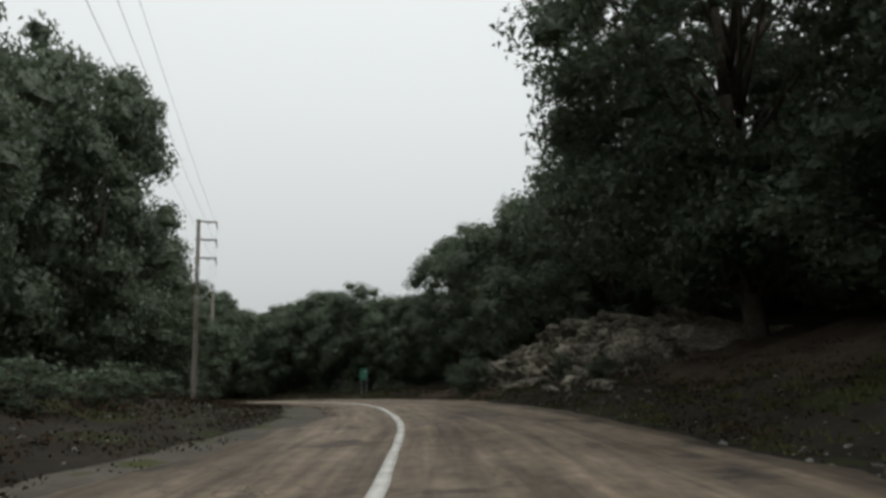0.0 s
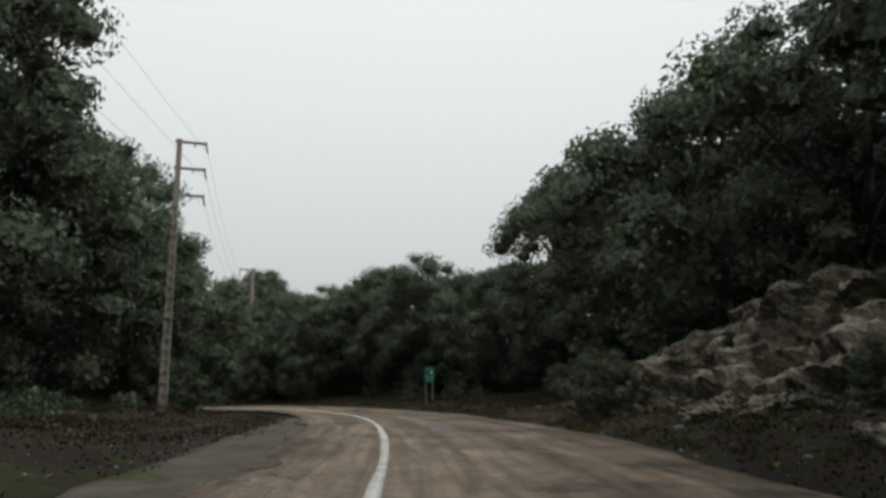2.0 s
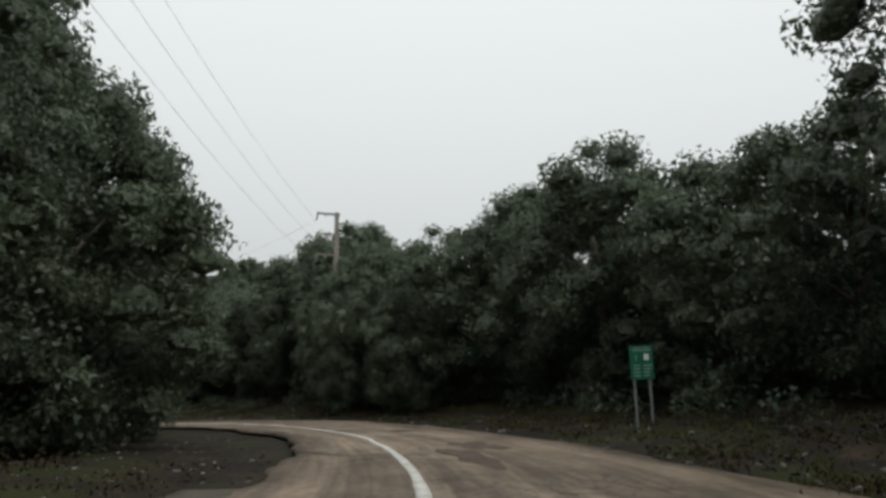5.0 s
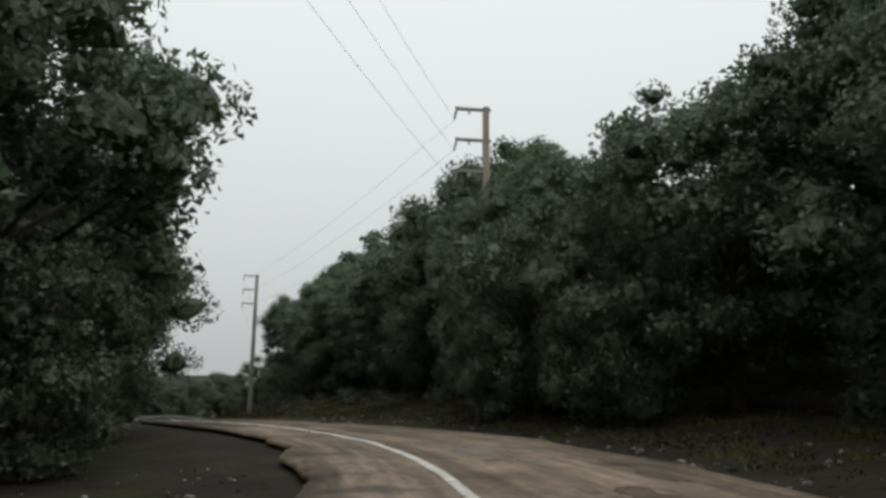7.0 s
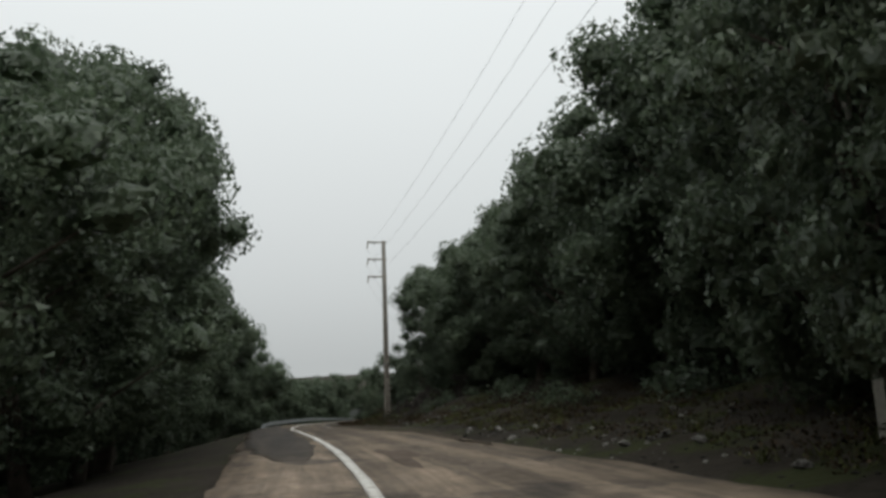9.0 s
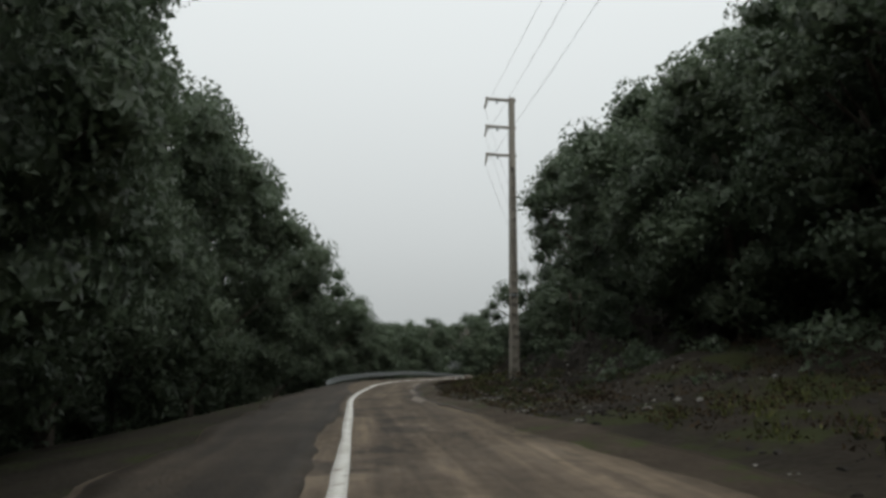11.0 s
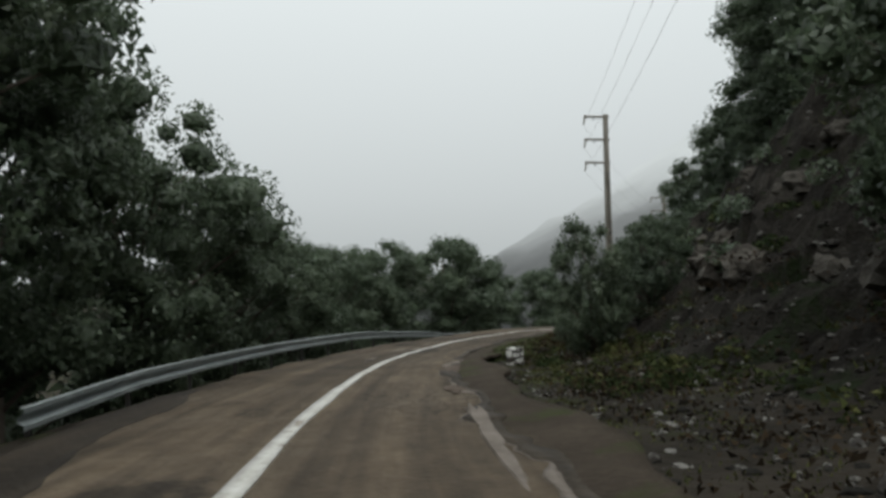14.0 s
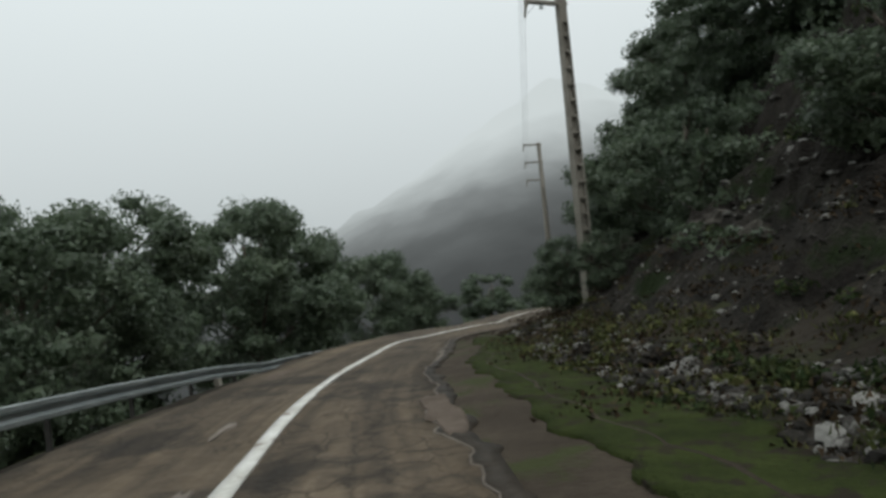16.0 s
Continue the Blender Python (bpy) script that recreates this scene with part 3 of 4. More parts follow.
# ---- power poles ----
def power_pole():
    """A tapered concrete pole with recessed panels down two faces and three steel arms to one side (-x)."""
    pole = new("power_pole")
    h, w0, w1, d0, d1 = 9.25, 0.29, 0.16, 0.22, 0.13
    bm = bmesh.new()
    n = 26
    for side in (-1, 1):
        v = []
        for z, w, d in ((-0.6, w0, d0), (h, w1, d1)):
            x0, x1 = side * w / 2, side * (w / 2 - 0.042 * w / w0)
            v += [bm.verts.new((x, y, z)) for x, y in ((x0, -d / 2), (x1, -d / 2), (x1, d / 2), (x0, d / 2))]
        for f in ((0, 1, 5, 4), (1, 2, 6, 5), (2, 3, 7, 6), (3, 0, 4, 7), (4, 5, 6, 7), (3, 2, 1, 0)):
            bm.faces.new([v[i] for i in (f if side < 0 else f[::-1])])
    part("stile", bm, CONCRETE, pole)
    for k in range(n):
        z = 0.05 + k * 0.345
        f = 1 - z / h
        w, d = w1 + (w0 - w1) * f - 0.07, d1 + (d0 - d1) * f - 0.012
        if z > h - 0.2:
            break
        bm = bmesh.new()
        box(bm, (-w / 2, -d / 2, z), (w / 2, d / 2, z + 0.05))
        part("rung", bm, CONCRETE, pole)
    bm = bmesh.new()
    box(bm, (-w0 / 2 + 0.05, -0.012, -0.5), (w0 / 2 - 0.05, 0.012, h - 2.3), 0.5)
    part("web", bm, CONCRETE, pole)
    bm = bmesh.new()
    box(bm, (-w1 / 2 - 0.005, -d1 / 2 - 0.004, h - 2.35), (w1 / 2 + 0.005, d1 / 2 + 0.004, h + 0.03), 1.0)
    part("head", bm, CONCRETE, pole)
    for z in (h - 0.06, h - 0.99, h - 1.93):
        bm = bmesh.new()
        box(bm, (-0.86, -0.05, z - 0.035), (0.14, 0.05, z + 0.035))
        box(bm, (-0.90, -0.04, z - 0.10), (-0.84, 0.04, z + 0.06))
        tube(bm, (-0.87, 0, z - 0.05), (-0.93, 0, z - 0.34), 0.035, 0.028)
        part("arm", bm, CONCRETE, pole)
        bm = bmesh.new()
        tube(bm, (-0.5, 0, z - 0.03), (-0.5, 0, z - 0.13), 0.03, 0.045)
        part("insulator", bm, STEEL, pole)
    return tagged(pole, "weathered concrete power pole with three side arms beside the road", "power pole", "power poles along the road")


POLES = [(-12.26, 32.22, -1.85, 205.0), (-19.06, 54.94, -3.12, 42.8), (-45.98, 69.45, -4.60, 69.5), (-65.47, 89.14, -7.36, 58.0), (-75.2, 108.7, -8.85, 50.0), (6.0, -36.0, -0.9, 205.0)]
pole = power_pole()
pole.matrix_basis = pose(*POLES[0][:3], 0, 0, POLES[0][3])
for p in POLES[1:]:
    other = copy_thing(pole, pose(*p[:3], 0, 0, p[3]))
    if p is POLES[2]:
        bm = bmesh.new()
        box(bm, (-0.135, -0.105, 2.70), (0.135, 0.105, 2.75))
        part("strap", bm, STEEL, other, "pale steel strap")

bm = bmesh.new()
box(bm, (-0.34, -0.28, -0.45), (0.34, 0.28, 0.06), 0.9)
bmesh.ops.bevel(bm, geom=bm.edges[:], offset=0.025, segments=2)
part("footing", bm, CONCRETE, pole, "pale concrete footing")

# ---- trees ----
def sprays(rng, centres, per, leaf, flat=0.8, core=0.74):
    """Small pointed leaf sprays scattered over clumps, each clump round a solid leafy heart."""
    out = []
    hearts = []
    shell, shell_faces = HEART
    mean = sum(c[3] ** 2 for c in centres) / len(centres)
    for cx, cy, cz, r in centres:
        m = max(12, int(per * r * r / mean))
        v = rng.normal(size=(m, 3))
        v /= np.linalg.norm(v, axis=1)[:, None]
        q = v * (r * (1.06 - 0.5 * rng.random((m, 1)) ** 1.3)) * (1.1, 1.1, flat) + (cx, cy, cz)
        n = v + rng.normal(size=(m, 3)) * 0.7
        n /= np.linalg.norm(n, axis=1)[:, None]
        t = np.cross(n, rng.normal(size=(m, 3)))
        t /= np.linalg.norm(t, axis=1)[:, None]
        b = np.cross(n, t)
        size = leaf * rng.uniform(0.6, 1.4, (m, 1))
        out.append(np.stack([q - t * size - b * size * 0.3, q + b * size * 0.75, q + t * size - b * size * 0.2], 1).reshape(-1, 3))
        if core:
            hearts.append(shell * rng.uniform(0.68, 1.18, (len(shell), 1)) * (r * core) * (1.1, 1.1, flat) + (cx, cy, cz))
    v = np.vstack(out)
    f = np.arange(len(v)).reshape(-1, 3)
    if core:
        h = np.vstack(hearts)
        g = (shell_faces[None] + (np.arange(len(hearts)) * len(shell))[:, None, None]).reshape(-1, 3) + len(v)
        v, f = np.vstack([v, h]), np.vstack([f, g])
    return v, f


def ball(level):
    bm = bmesh.new()
    bmesh.ops.create_icosphere(bm, subdivisions=level, radius=1.0)
    bm.verts.index_update()
    out = np.array([q.co for q in bm.verts]), np.array([[q.index for q in p.verts] for p in bm.faces])
    bm.free()
    return out


HEART = ball(1)


def tree(seed, height, radius, bare=0.1, clumps=110, per=110, leaf=0.12, label="", name="tree", ragged=0.3, low=-0.95, core=0.74, tuft=(0.14, 0.30)):
    """A tapered trunk with limbs under a crown of leaf clumps; its foot is at the origin."""
    rng = np.random.default_rng(seed)
    ob = new(name)
    ch = height * (1 - bare)
    mid = height - ch * 0.5
    p1, p2 = rng.uniform(0, 6.28, 2)
    centres = []
    for k in range(clumps):
        a, u = rng.uniform(0, 2 * math.pi), rng.uniform(low, 0.94)
        belly = math.sqrt(max(0.02, 1 - abs(u) ** 2.4)) * (1.0 if u > 0 else 1.0 + 0.08 * u)
        lobe = 1 + ragged * (0.6 * math.sin(2 * a + u * 3 + p1) + 0.4 * math.sin(5 * a - 4 * u + p2))
        lobe = 1 + (lobe - 1) * (1 - 0.8 * abs(u) ** 3)
        lobe = min(lobe, 1.0) if u > 0.45 else lobe
        rr = belly * lobe * (rng.uniform(0.72, 1.0) if k % 5 else rng.uniform(0.2, 0.6))
        centres.append((radius * rr * math.cos(a), radius * rr * math.sin(a), mid + ch * 0.46 * u,
                        rng.uniform(*tuft) * radius))
    v, f = sprays(rng, centres, per, leaf, core=core)
    bm = bmesh.new()
    p, lean = Vector((0, 0, -0.5)), Vector((rng.uniform(-0.1, 0.1), rng.uniform(-0.1, 0.1), 1))
    r = 0.02 * height + 0.05
    for k in range(5):
        q = p + lean * (height * 0.85 / 5) + Vector((rng.uniform(-0.15, 0.15), rng.uniform(-0.15, 0.15), 0))
        tube(bm, p, q, r, r * 0.78, 7)
        p, r = q, r * 0.78
    for cx, cy, cz, cr in centres[::4]:
        start = Vector((0, 0, max(height * 0.08, cz - radius * 0.7)))
        knee = Vector((cx * 0.5, cy * 0.5, (start.z + cz) / 2 + 0.1))
        tube(bm, start, knee, 0.06, 0.04, 5)
        tube(bm, knee, (cx, cy, cz), 0.04, 0.015, 5)
    part("trunk", bm, BARK, ob, "dark grey-brown bark", smooth=True)
    mesh_object("crown", v.tolist(), f.tolist(), LEAF, ob, "dense small dark green leaves")
    return tagged(ob, label, "tree")


KINDS = [
    tree(11, 9.0, 3.3, 0.06, 118, 230, 0.085, "broad evergreen oak with dark green foliage", core=0.6),
    tree(12, 11.0, 3.4, 0.06, 126, 230, 0.085, "tall evergreen oak with a dense dark crown", core=0.6),
    tree(13, 7.0, 3.2, 0.02, 104, 225, 0.085, "low bushy evergreen oak with dark leaves", core=0.6),
    tree(14, 10.0, 2.8, 0.1, 108, 230, 0.083, "slender evergreen oak with a ragged crown", ragged=0.5, core=0.6),
    tree(15, 12.0, 5.4, 0.06, 290, 380, 0.076, "large spreading evergreen oak overhanging the road", ragged=0.35, core=0.45, tuft=(0.10, 0.21)),
    tree(16, 5.0, 2.15, 0.03, 72, 160, 0.074, "young bushy oak with a loose crown", ragged=0.25, core=0.55),
    tree(17, 8.0, 3.3, 0.04, 60, 80, 0.20, "evergreen oak deeper in the wood"),
]
SIZE = (9.0, 11.0, 7.0, 10.0, 12.0, 5.0, 8.0)


def stand(trees, group):
    """Trees by station, offset, height, width factor and kind."""
    for s, d, h, w, k in trees:
        x, y = place(s, d)
        f = h / SIZE[k]
        copy_thing(KINDS[k], pose(x, y, ground_z(x, y) - 0.12, 0, 0, (s * 77 + d * 31) % 360) @ Matrix.Diagonal((f ** 0.7 * w, f ** 0.7 * w, f, 1)))["group"] = group


stand([(54.8, 8.7, 12.8, 1.0, 4), (46, 10, 12, 1.0, 4), (53, 10.5, 5.0, 1.2, 2), (58.5, 11.8, 3.4, 1.1, 5), (61.5, 11.9, 3.2, 1.1, 5), (55.5, 12, 3.6, 1.1, 5), (49, 8.6, 4.2, 1.1, 2), (66, 10.5, 9.2, 1.0, 0), (70, 9.6, 8.8, 1.0, 2), (74, 9.2, 9.3, 0.98, 0), (78, 9.2, 9.0, 0.98, 1),
       (82, 9.8, 6.2, 0.9, 2), (62, 13, 10.5, 1.1, 6), (70, 14, 9, 1.1, 6), (77, 14, 9, 1.1, 6), (52, 15, 11, 1.1, 6), (38, 13, 11, 1.1, 0)], "oaks above the rock")
stand([(53, -12.3, 13.5, 0.9, 1), (57.5, -12.4, 11.5, 1.0, 3), (62, -12.8, 15, 0.85, 0), (68.5, -10.2, 13.8, 0.9, 1), (72, -11.6, 11.2, 0.98, 0), (80.5, -7.3, 8.3, 0.95, 3),
       (76, -11.4, 9.6, 1.1, 2), (47, -13, 13, 1.0, 1), (41, -13, 10, 1.0, 0), (84.5, -8.9, 12.0, 0.9, 1), (88.5, -7.3, 10.6, 0.94, 3), (83.4, -5.9, 5.8, 0.98, 2), (66, -15, 10, 1.1, 6)], "oaks by the verge")
stand([(50 + 4.2 * k, 13.5 + 1.5 * (k % 2), 4.6 + k % 2, 1.2, 6) for k in range(8)], "oaks above the rock")
stand([(84.5, 9.6, 6.8, 1.0, 2), (87.5, 8.2, 8.0, 0.95, 0), (90.5, 8.2, 8.0, 0.95, 1), (93.6, 7.6, 7.8, 0.95, 0), (96.8, 4.95, 6.4, 0.72, 0), (94.3, 5.2, 4.8, 0.7, 2), (98.6, 7.0, 7.4, 0.9, 2), (101.2, 6.5, 6.2, 0.75, 2),
       (103, 8.2, 9.5, 0.95, 1), (106, 8.4, 9.2, 0.95, 0), (109.5, 8.8, 8.9, 0.95, 0), (113, 8.8, 8.4, 0.95, 0), (117, 8.8, 7.6, 0.9, 1), (120.5, 8.5, 6.9, 0.9, 0)], "oak thicket on the bank")
stand([(86 + 4.6 * k, 12.5, 6.4 + (k * 7 % 3) * 0.6, 1.15, 6) for k in range(9)], "oak thicket on the bank")
stand([(93, -6.3, 9.0, 1.0, 0), (98, -6.3, 7.4, 0.92, 3), (103, -5.8, 7.2, 0.95, 0), (107.5, -5.3, 8.6, 0.92, 1), (111, -5.5, 10.4, 0.9, 0), (115, -5.8, 13.2, 0.85, 1),
       (119.5, -6.9, 12.6, 0.85, 0), (124, -7.4, 12.4, 0.85, 1), (128.5, -7.5, 12.4, 0.85, 0), (133, -7.3, 12.2, 0.85, 1), (137, -7.2, 11.8, 0.85, 0), (141.5, -7.0, 10.8, 0.85, 3)], "oaks below the road")
stand([(145.5, -6.8, 8.9, 0.85, 0), (149.5, -6.8, 7.4, 0.8, 0), (153.5, -6.8, 5.7, 0.8, 2), (157.5, -6.8, 5.6, 0.85, 2), (161, -7.2, 6.6, 0.9, 0), (166, -7.4, 7.3, 0.9, 2),
       (170, -7.6, 6.7, 0.9, 0), (182.5, -7.4, 6.6, 0.85, 2), (188, -8, 5.5, 0.9, 0), (196, -8, 5.5, 0.9, 6), (204, -8, 6, 0.9, 6)], "oaks past the guardrail")
stand([(96 + 5 * k, -12.5, 9, 1.1, 6) for k in range(11)], "oaks below the road")
stand([(123.5, 8.6, 7.4, 0.9, 0), (127, 9.0, 7.2, 0.9, 3), (131.5, 8.0, 7.0, 0.9, 0), (134.6, 5.9, 3.7, 0.85, 5), (126.5, 6.3, 2.8, 0.95, 5), (130, 6.5, 2.6, 0.95, 5), (137, 8.6, 4.2, 0.75, 0), (137, 12, 6.4, 1.0, 2), (141, 11.5, 5.6, 0.9, 0),
       (145, 12, 5.2, 0.9, 2), (149, 13, 6, 1.0, 0), (153, 13, 6, 1.0, 2), (157, 12, 6.5, 1.0, 0), (162, 12, 6, 1.0, 2), (166, 7.4, 5.2, 0.7, 0), (170.5, 7.0, 5.6, 0.8, 0), (167, 10, 6, 1.0, 0), (172, 9, 6, 1, 2), (178, 6.6, 5.5, 0.8, 0), (183, 7.2, 6.5, 0.9, 0)], "oaks on the cut slope")
stand([(138 + 5 * k, 16 + (k % 2), 7, 1.2, 6) for k in range(8)], "oaks on the cut slope")
stand([(97.3, 4.4, 3.4, 0.62, 5), (98.5, 4.35, 6.4, 0.6, 3), (141.2, 3.68, 2.5, 0.50, 5), (142.4, 5.0, 2.0, 0.62, 5), (145.6, 3.8, 0.95, 0.75, 5), (151, 6.6, 2.0, 0.9, 5), (160.4, 4.4, 1.8, 0.85, 5), (158.4, 5.0, 1.4, 0.8, 5), (163.2, 4.6, 1.9, 0.9, 5), (157, 6.2, 2.6, 0.9, 5), (160.5, 6.4, 3.0, 1.0, 5), (164.5, 6.0, 3.0, 1.0, 5), (169, 5.8, 3.2, 1.0, 5), (139, 7.6, 1.4, 0.6, 5),
       *[(146 + 2.6 * k, 10.6 + 2.4 * ((k * 0.618) % 1), 1.6 + 1.5 * ((k * 0.37) % 1), 1.0, 5) for k in range(11)]], "bushes at the foot of the slope")
stand([(50, -5.6, 0.9, 0.9, 5), (52.6, -5.2, 0.8, 0.9, 5), (55.5, -5.8, 1.0, 0.9, 5), (58.4, -5.6, 0.8, 0.9, 5), (72.6, 6.4, 1.5, 0.85, 5), (66.9, 4.8, 1.75, 0.72, 5), (57.6, 6.0, 0.8, 0.8, 5), (60.2, 6.0, 0.9, 0.7, 5), (68.6, 8.4, 1.6, 0.9, 5), (72, 12.2, 3.6, 1.0, 5), (76, 12.0, 3.6, 1.0, 5), (67, 12.6, 3.4, 1.0, 5), (84, -5.8, 1.4, 0.9, 5), (81.8, -6.2, 3.6, 0.85, 5), (79.5, -6.6, 2.6, 0.9, 5), (91, -4.7, 3.0, 0.75, 5)], "shrubs on the verge")
for k in KINDS:
    for o in (*k.children_recursive, k):
        bpy.data.objects.remove(o)


# ---- the distance: wooded hillsides, the fog on them painted as glow ----
def far_hill(shape, lean, low, high, levels, seed, label):
    """Far woods, fog painted as emission; shape gives their height, lean how it thickens."""
    hu, hv, hz = shape
    n = 190
    hz = hz + 2.5 * fractal(hu * 0.02, hv * 0.02, seed) + 0.9 * np.abs(fractal(hu * 0.16, hv * 0.16, seed + 6, 4))
    a = (np.arange(n - 1)[:, None] * n + np.arange(n - 1)[None]).ravel()
    quads = np.stack([a, a + 1, a + n + 1, a + n], 1)
    seen = (hz[quads] > -30).all(1)
    # this emission ramp stands in for fog: the woods glow paler along lean
    far = bpy.data.materials.new("painted_haze_glow")
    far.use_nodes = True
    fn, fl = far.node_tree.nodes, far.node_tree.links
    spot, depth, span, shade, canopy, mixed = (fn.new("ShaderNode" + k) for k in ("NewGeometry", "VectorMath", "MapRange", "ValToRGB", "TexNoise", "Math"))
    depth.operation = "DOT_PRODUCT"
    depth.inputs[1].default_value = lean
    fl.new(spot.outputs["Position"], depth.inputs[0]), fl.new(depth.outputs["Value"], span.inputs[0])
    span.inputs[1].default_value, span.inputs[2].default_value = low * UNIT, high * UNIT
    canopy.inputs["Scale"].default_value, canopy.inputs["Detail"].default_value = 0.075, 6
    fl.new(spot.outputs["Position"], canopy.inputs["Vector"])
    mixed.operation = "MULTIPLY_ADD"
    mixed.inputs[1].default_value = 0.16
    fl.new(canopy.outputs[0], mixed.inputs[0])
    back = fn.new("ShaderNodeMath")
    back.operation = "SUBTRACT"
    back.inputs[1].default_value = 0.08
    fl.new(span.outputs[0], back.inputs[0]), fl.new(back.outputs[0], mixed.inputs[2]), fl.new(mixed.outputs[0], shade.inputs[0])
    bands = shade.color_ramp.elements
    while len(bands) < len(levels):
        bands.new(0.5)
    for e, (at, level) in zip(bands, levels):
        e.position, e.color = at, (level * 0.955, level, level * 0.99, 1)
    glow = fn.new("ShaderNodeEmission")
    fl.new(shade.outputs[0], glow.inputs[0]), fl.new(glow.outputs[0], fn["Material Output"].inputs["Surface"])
    hill = mesh_object("backdrop", np.stack([hu, hv, hz], 1).tolist(), quads[seen].tolist(), far, smooth=True)
    return tagged(hill, label, "hill", kind="structure")


def sheet(x0, x1, y0, y1):
    return [c.ravel() for c in np.meshgrid(np.linspace(x0, x1, 190), np.linspace(y0, y1, 190))]


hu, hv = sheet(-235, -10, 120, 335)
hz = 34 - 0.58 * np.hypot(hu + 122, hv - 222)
far_hill((hu, hv, hz), (-0.214, -0.129, 1.0), -14, 32, ((0.04, 0.045), (0.22, 0.075), (0.35, 0.13), (0.45, 0.23), (0.54, 0.39), (0.64, 0.55), (0.76, 0.66)), 51, "distant wooded hillside with pale grey fog painted in as a glow")

# ---- wires ----
WIRE = material("dull_wire", [(0.10, 0.10, 0.10), (0.14, 0.14, 0.14)], 3.0, 0.6, 0.0)


def arm_tip(p, z):
    a = radians(p[3])
    return Vector((p[0] - 0.93 * math.cos(a), p[1] - 0.93 * math.sin(a), p[2] + z - 0.34))


def sweep(bm, points, r, sides=5):
    """One unbroken round bar along the points."""
    rings = []
    for k, p in enumerate(points):
        q = (points[min(k + 1, len(points) - 1)] - points[max(k - 1, 0)]).to_track_quat("Z", "Y")
        rings.append([bm.verts.new(p + q @ Vector((r * math.cos(6.2832 * c / sides), r * math.sin(6.2832 * c / sides), 0))) for c in range(sides)])
    for a, b in zip(rings, rings[1:]):
        for c in range(sides):
            bm.faces.new((a[c], a[(c + 1) % sides], b[(c + 1) % sides], b[c]))
    bm.faces.new(rings[0][::-1]), bm.faces.new(rings[-1])


for a, b, sag in [(a, b, 0.45) for a, b in zip(POLES[:-2], POLES[1:-1])] + [(POLES[0], POLES[-1], 1.0)]:
    for z in (9.19, 8.26, 7.32):
        p, q = arm_tip(a, z), arm_tip(b, z)
        bm = bmesh.new()
        n = 14
        sweep(bm, [p.lerp(q, k / n) - Vector((0, 0, 4 * sag * (k / n) * (1 - k / n))) for k in range(n + 1)], 0.004)
        tagged(part("power_line", bm, WIRE), "thin sagging overhead power line between poles", "wire", "power lines")


# ---- guardrail ----
POST = material("dark_steel", [(0.03, 0.03, 0.03), (0.05, 0.048, 0.045), (0.08, 0.075, 0.07)], 4.0, 0.7, 0.2, 20, metal=0.3)


def guardrail(s0, s1, near, far):
    rail = new("guardrail")
    prof = [(0.0, -0.11), (0.035, -0.10), (0.035, -0.055), (-0.022, -0.022), (-0.022, 0.022), (0.035, 0.055), (0.035, 0.10), (0.0, 0.11)]
    height = [(135.6, 0.0), (138, 0.14), (141, 0.20), (146, 0.29), (150, 0.31), (153, 0.22), (157, 0.06), (160, -0.12), (164, -0.28)]
    s = s0
    while s < s1 - 0.1:
        st = np.linspace(s, s + 4.0, 9)
        verts = []
        for q in st:
            x, y = place(q, near + (far - near) * (q - s0) / (s1 - s0))
            nx_, ny_ = (np.interp(q, LS, NOR[:, k]) for k in (0, 1))
            z = np.interp(q, LS, LINE[:, 2]) + blend(q, height)
            for back in (0, 0.006):
                for u, w in prof:
                    verts.append((x + nx_ * (u - back), y + ny_ * (u - back), z + w))
        m = len(prof)
        faces = []
        for i in range(8):
            for k in range(m - 1):
                for o in (0, m):
                    a = i * 2 * m + o + k
                    faces.append((a, a + 1, a + 2 * m + 1, a + 2 * m))
            for k in (0, m - 1):
                a = i * 2 * m + k
                faces.append((a, a + m, a + 3 * m, a + 2 * m))
        mesh_object("beam", verts, faces, STEEL, rail)
        for q in (s + 0.3, s + 2.3):
            x, y = place(q, near + (far - near) * (q - s0) / (s1 - s0) - 0.11)
            z = np.interp(q, LS, LINE[:, 2])
            bm = bmesh.new()
            box(bm, (-0.028, -0.02, -0.9), (0.028, 0.02, float(blend(q, height)) + 0.08))
            bmesh.ops.transform(bm, matrix=pose(x, y, z, 0, 0, yaw_at(q)), verts=bm.verts)
            part("post", bm, POST, rail, "dark steel post")
        s += 4.0
    return tagged(rail, "galvanised steel guardrail with posts along the outer edge", "guardrail")


guardrail(135.6, 163.6, -2.6, -2.7)


# ---- road sign ----
GREEN = material("green_sign_paint", [(0.012, 0.10, 0.06), (0.016, 0.125, 0.075), (0.02, 0.15, 0.09)], 2.0, 0.5, 0.03, 20)
WHITE = material("white_sign_paint", [(0.62, 0.64, 0.62), (0.72, 0.74, 0.72), (0.78, 0.80, 0.78)], 5.0, 0.5, 0.0)

# lettering colour dimmed from white towards green to imitate fog haze
HAZED = material("hazed_lettering", [(0.15, 0.27, 0.21), (0.22, 0.35, 0.28), (0.30, 0.42, 0.35)], 9.0, 0.6, 0.0)


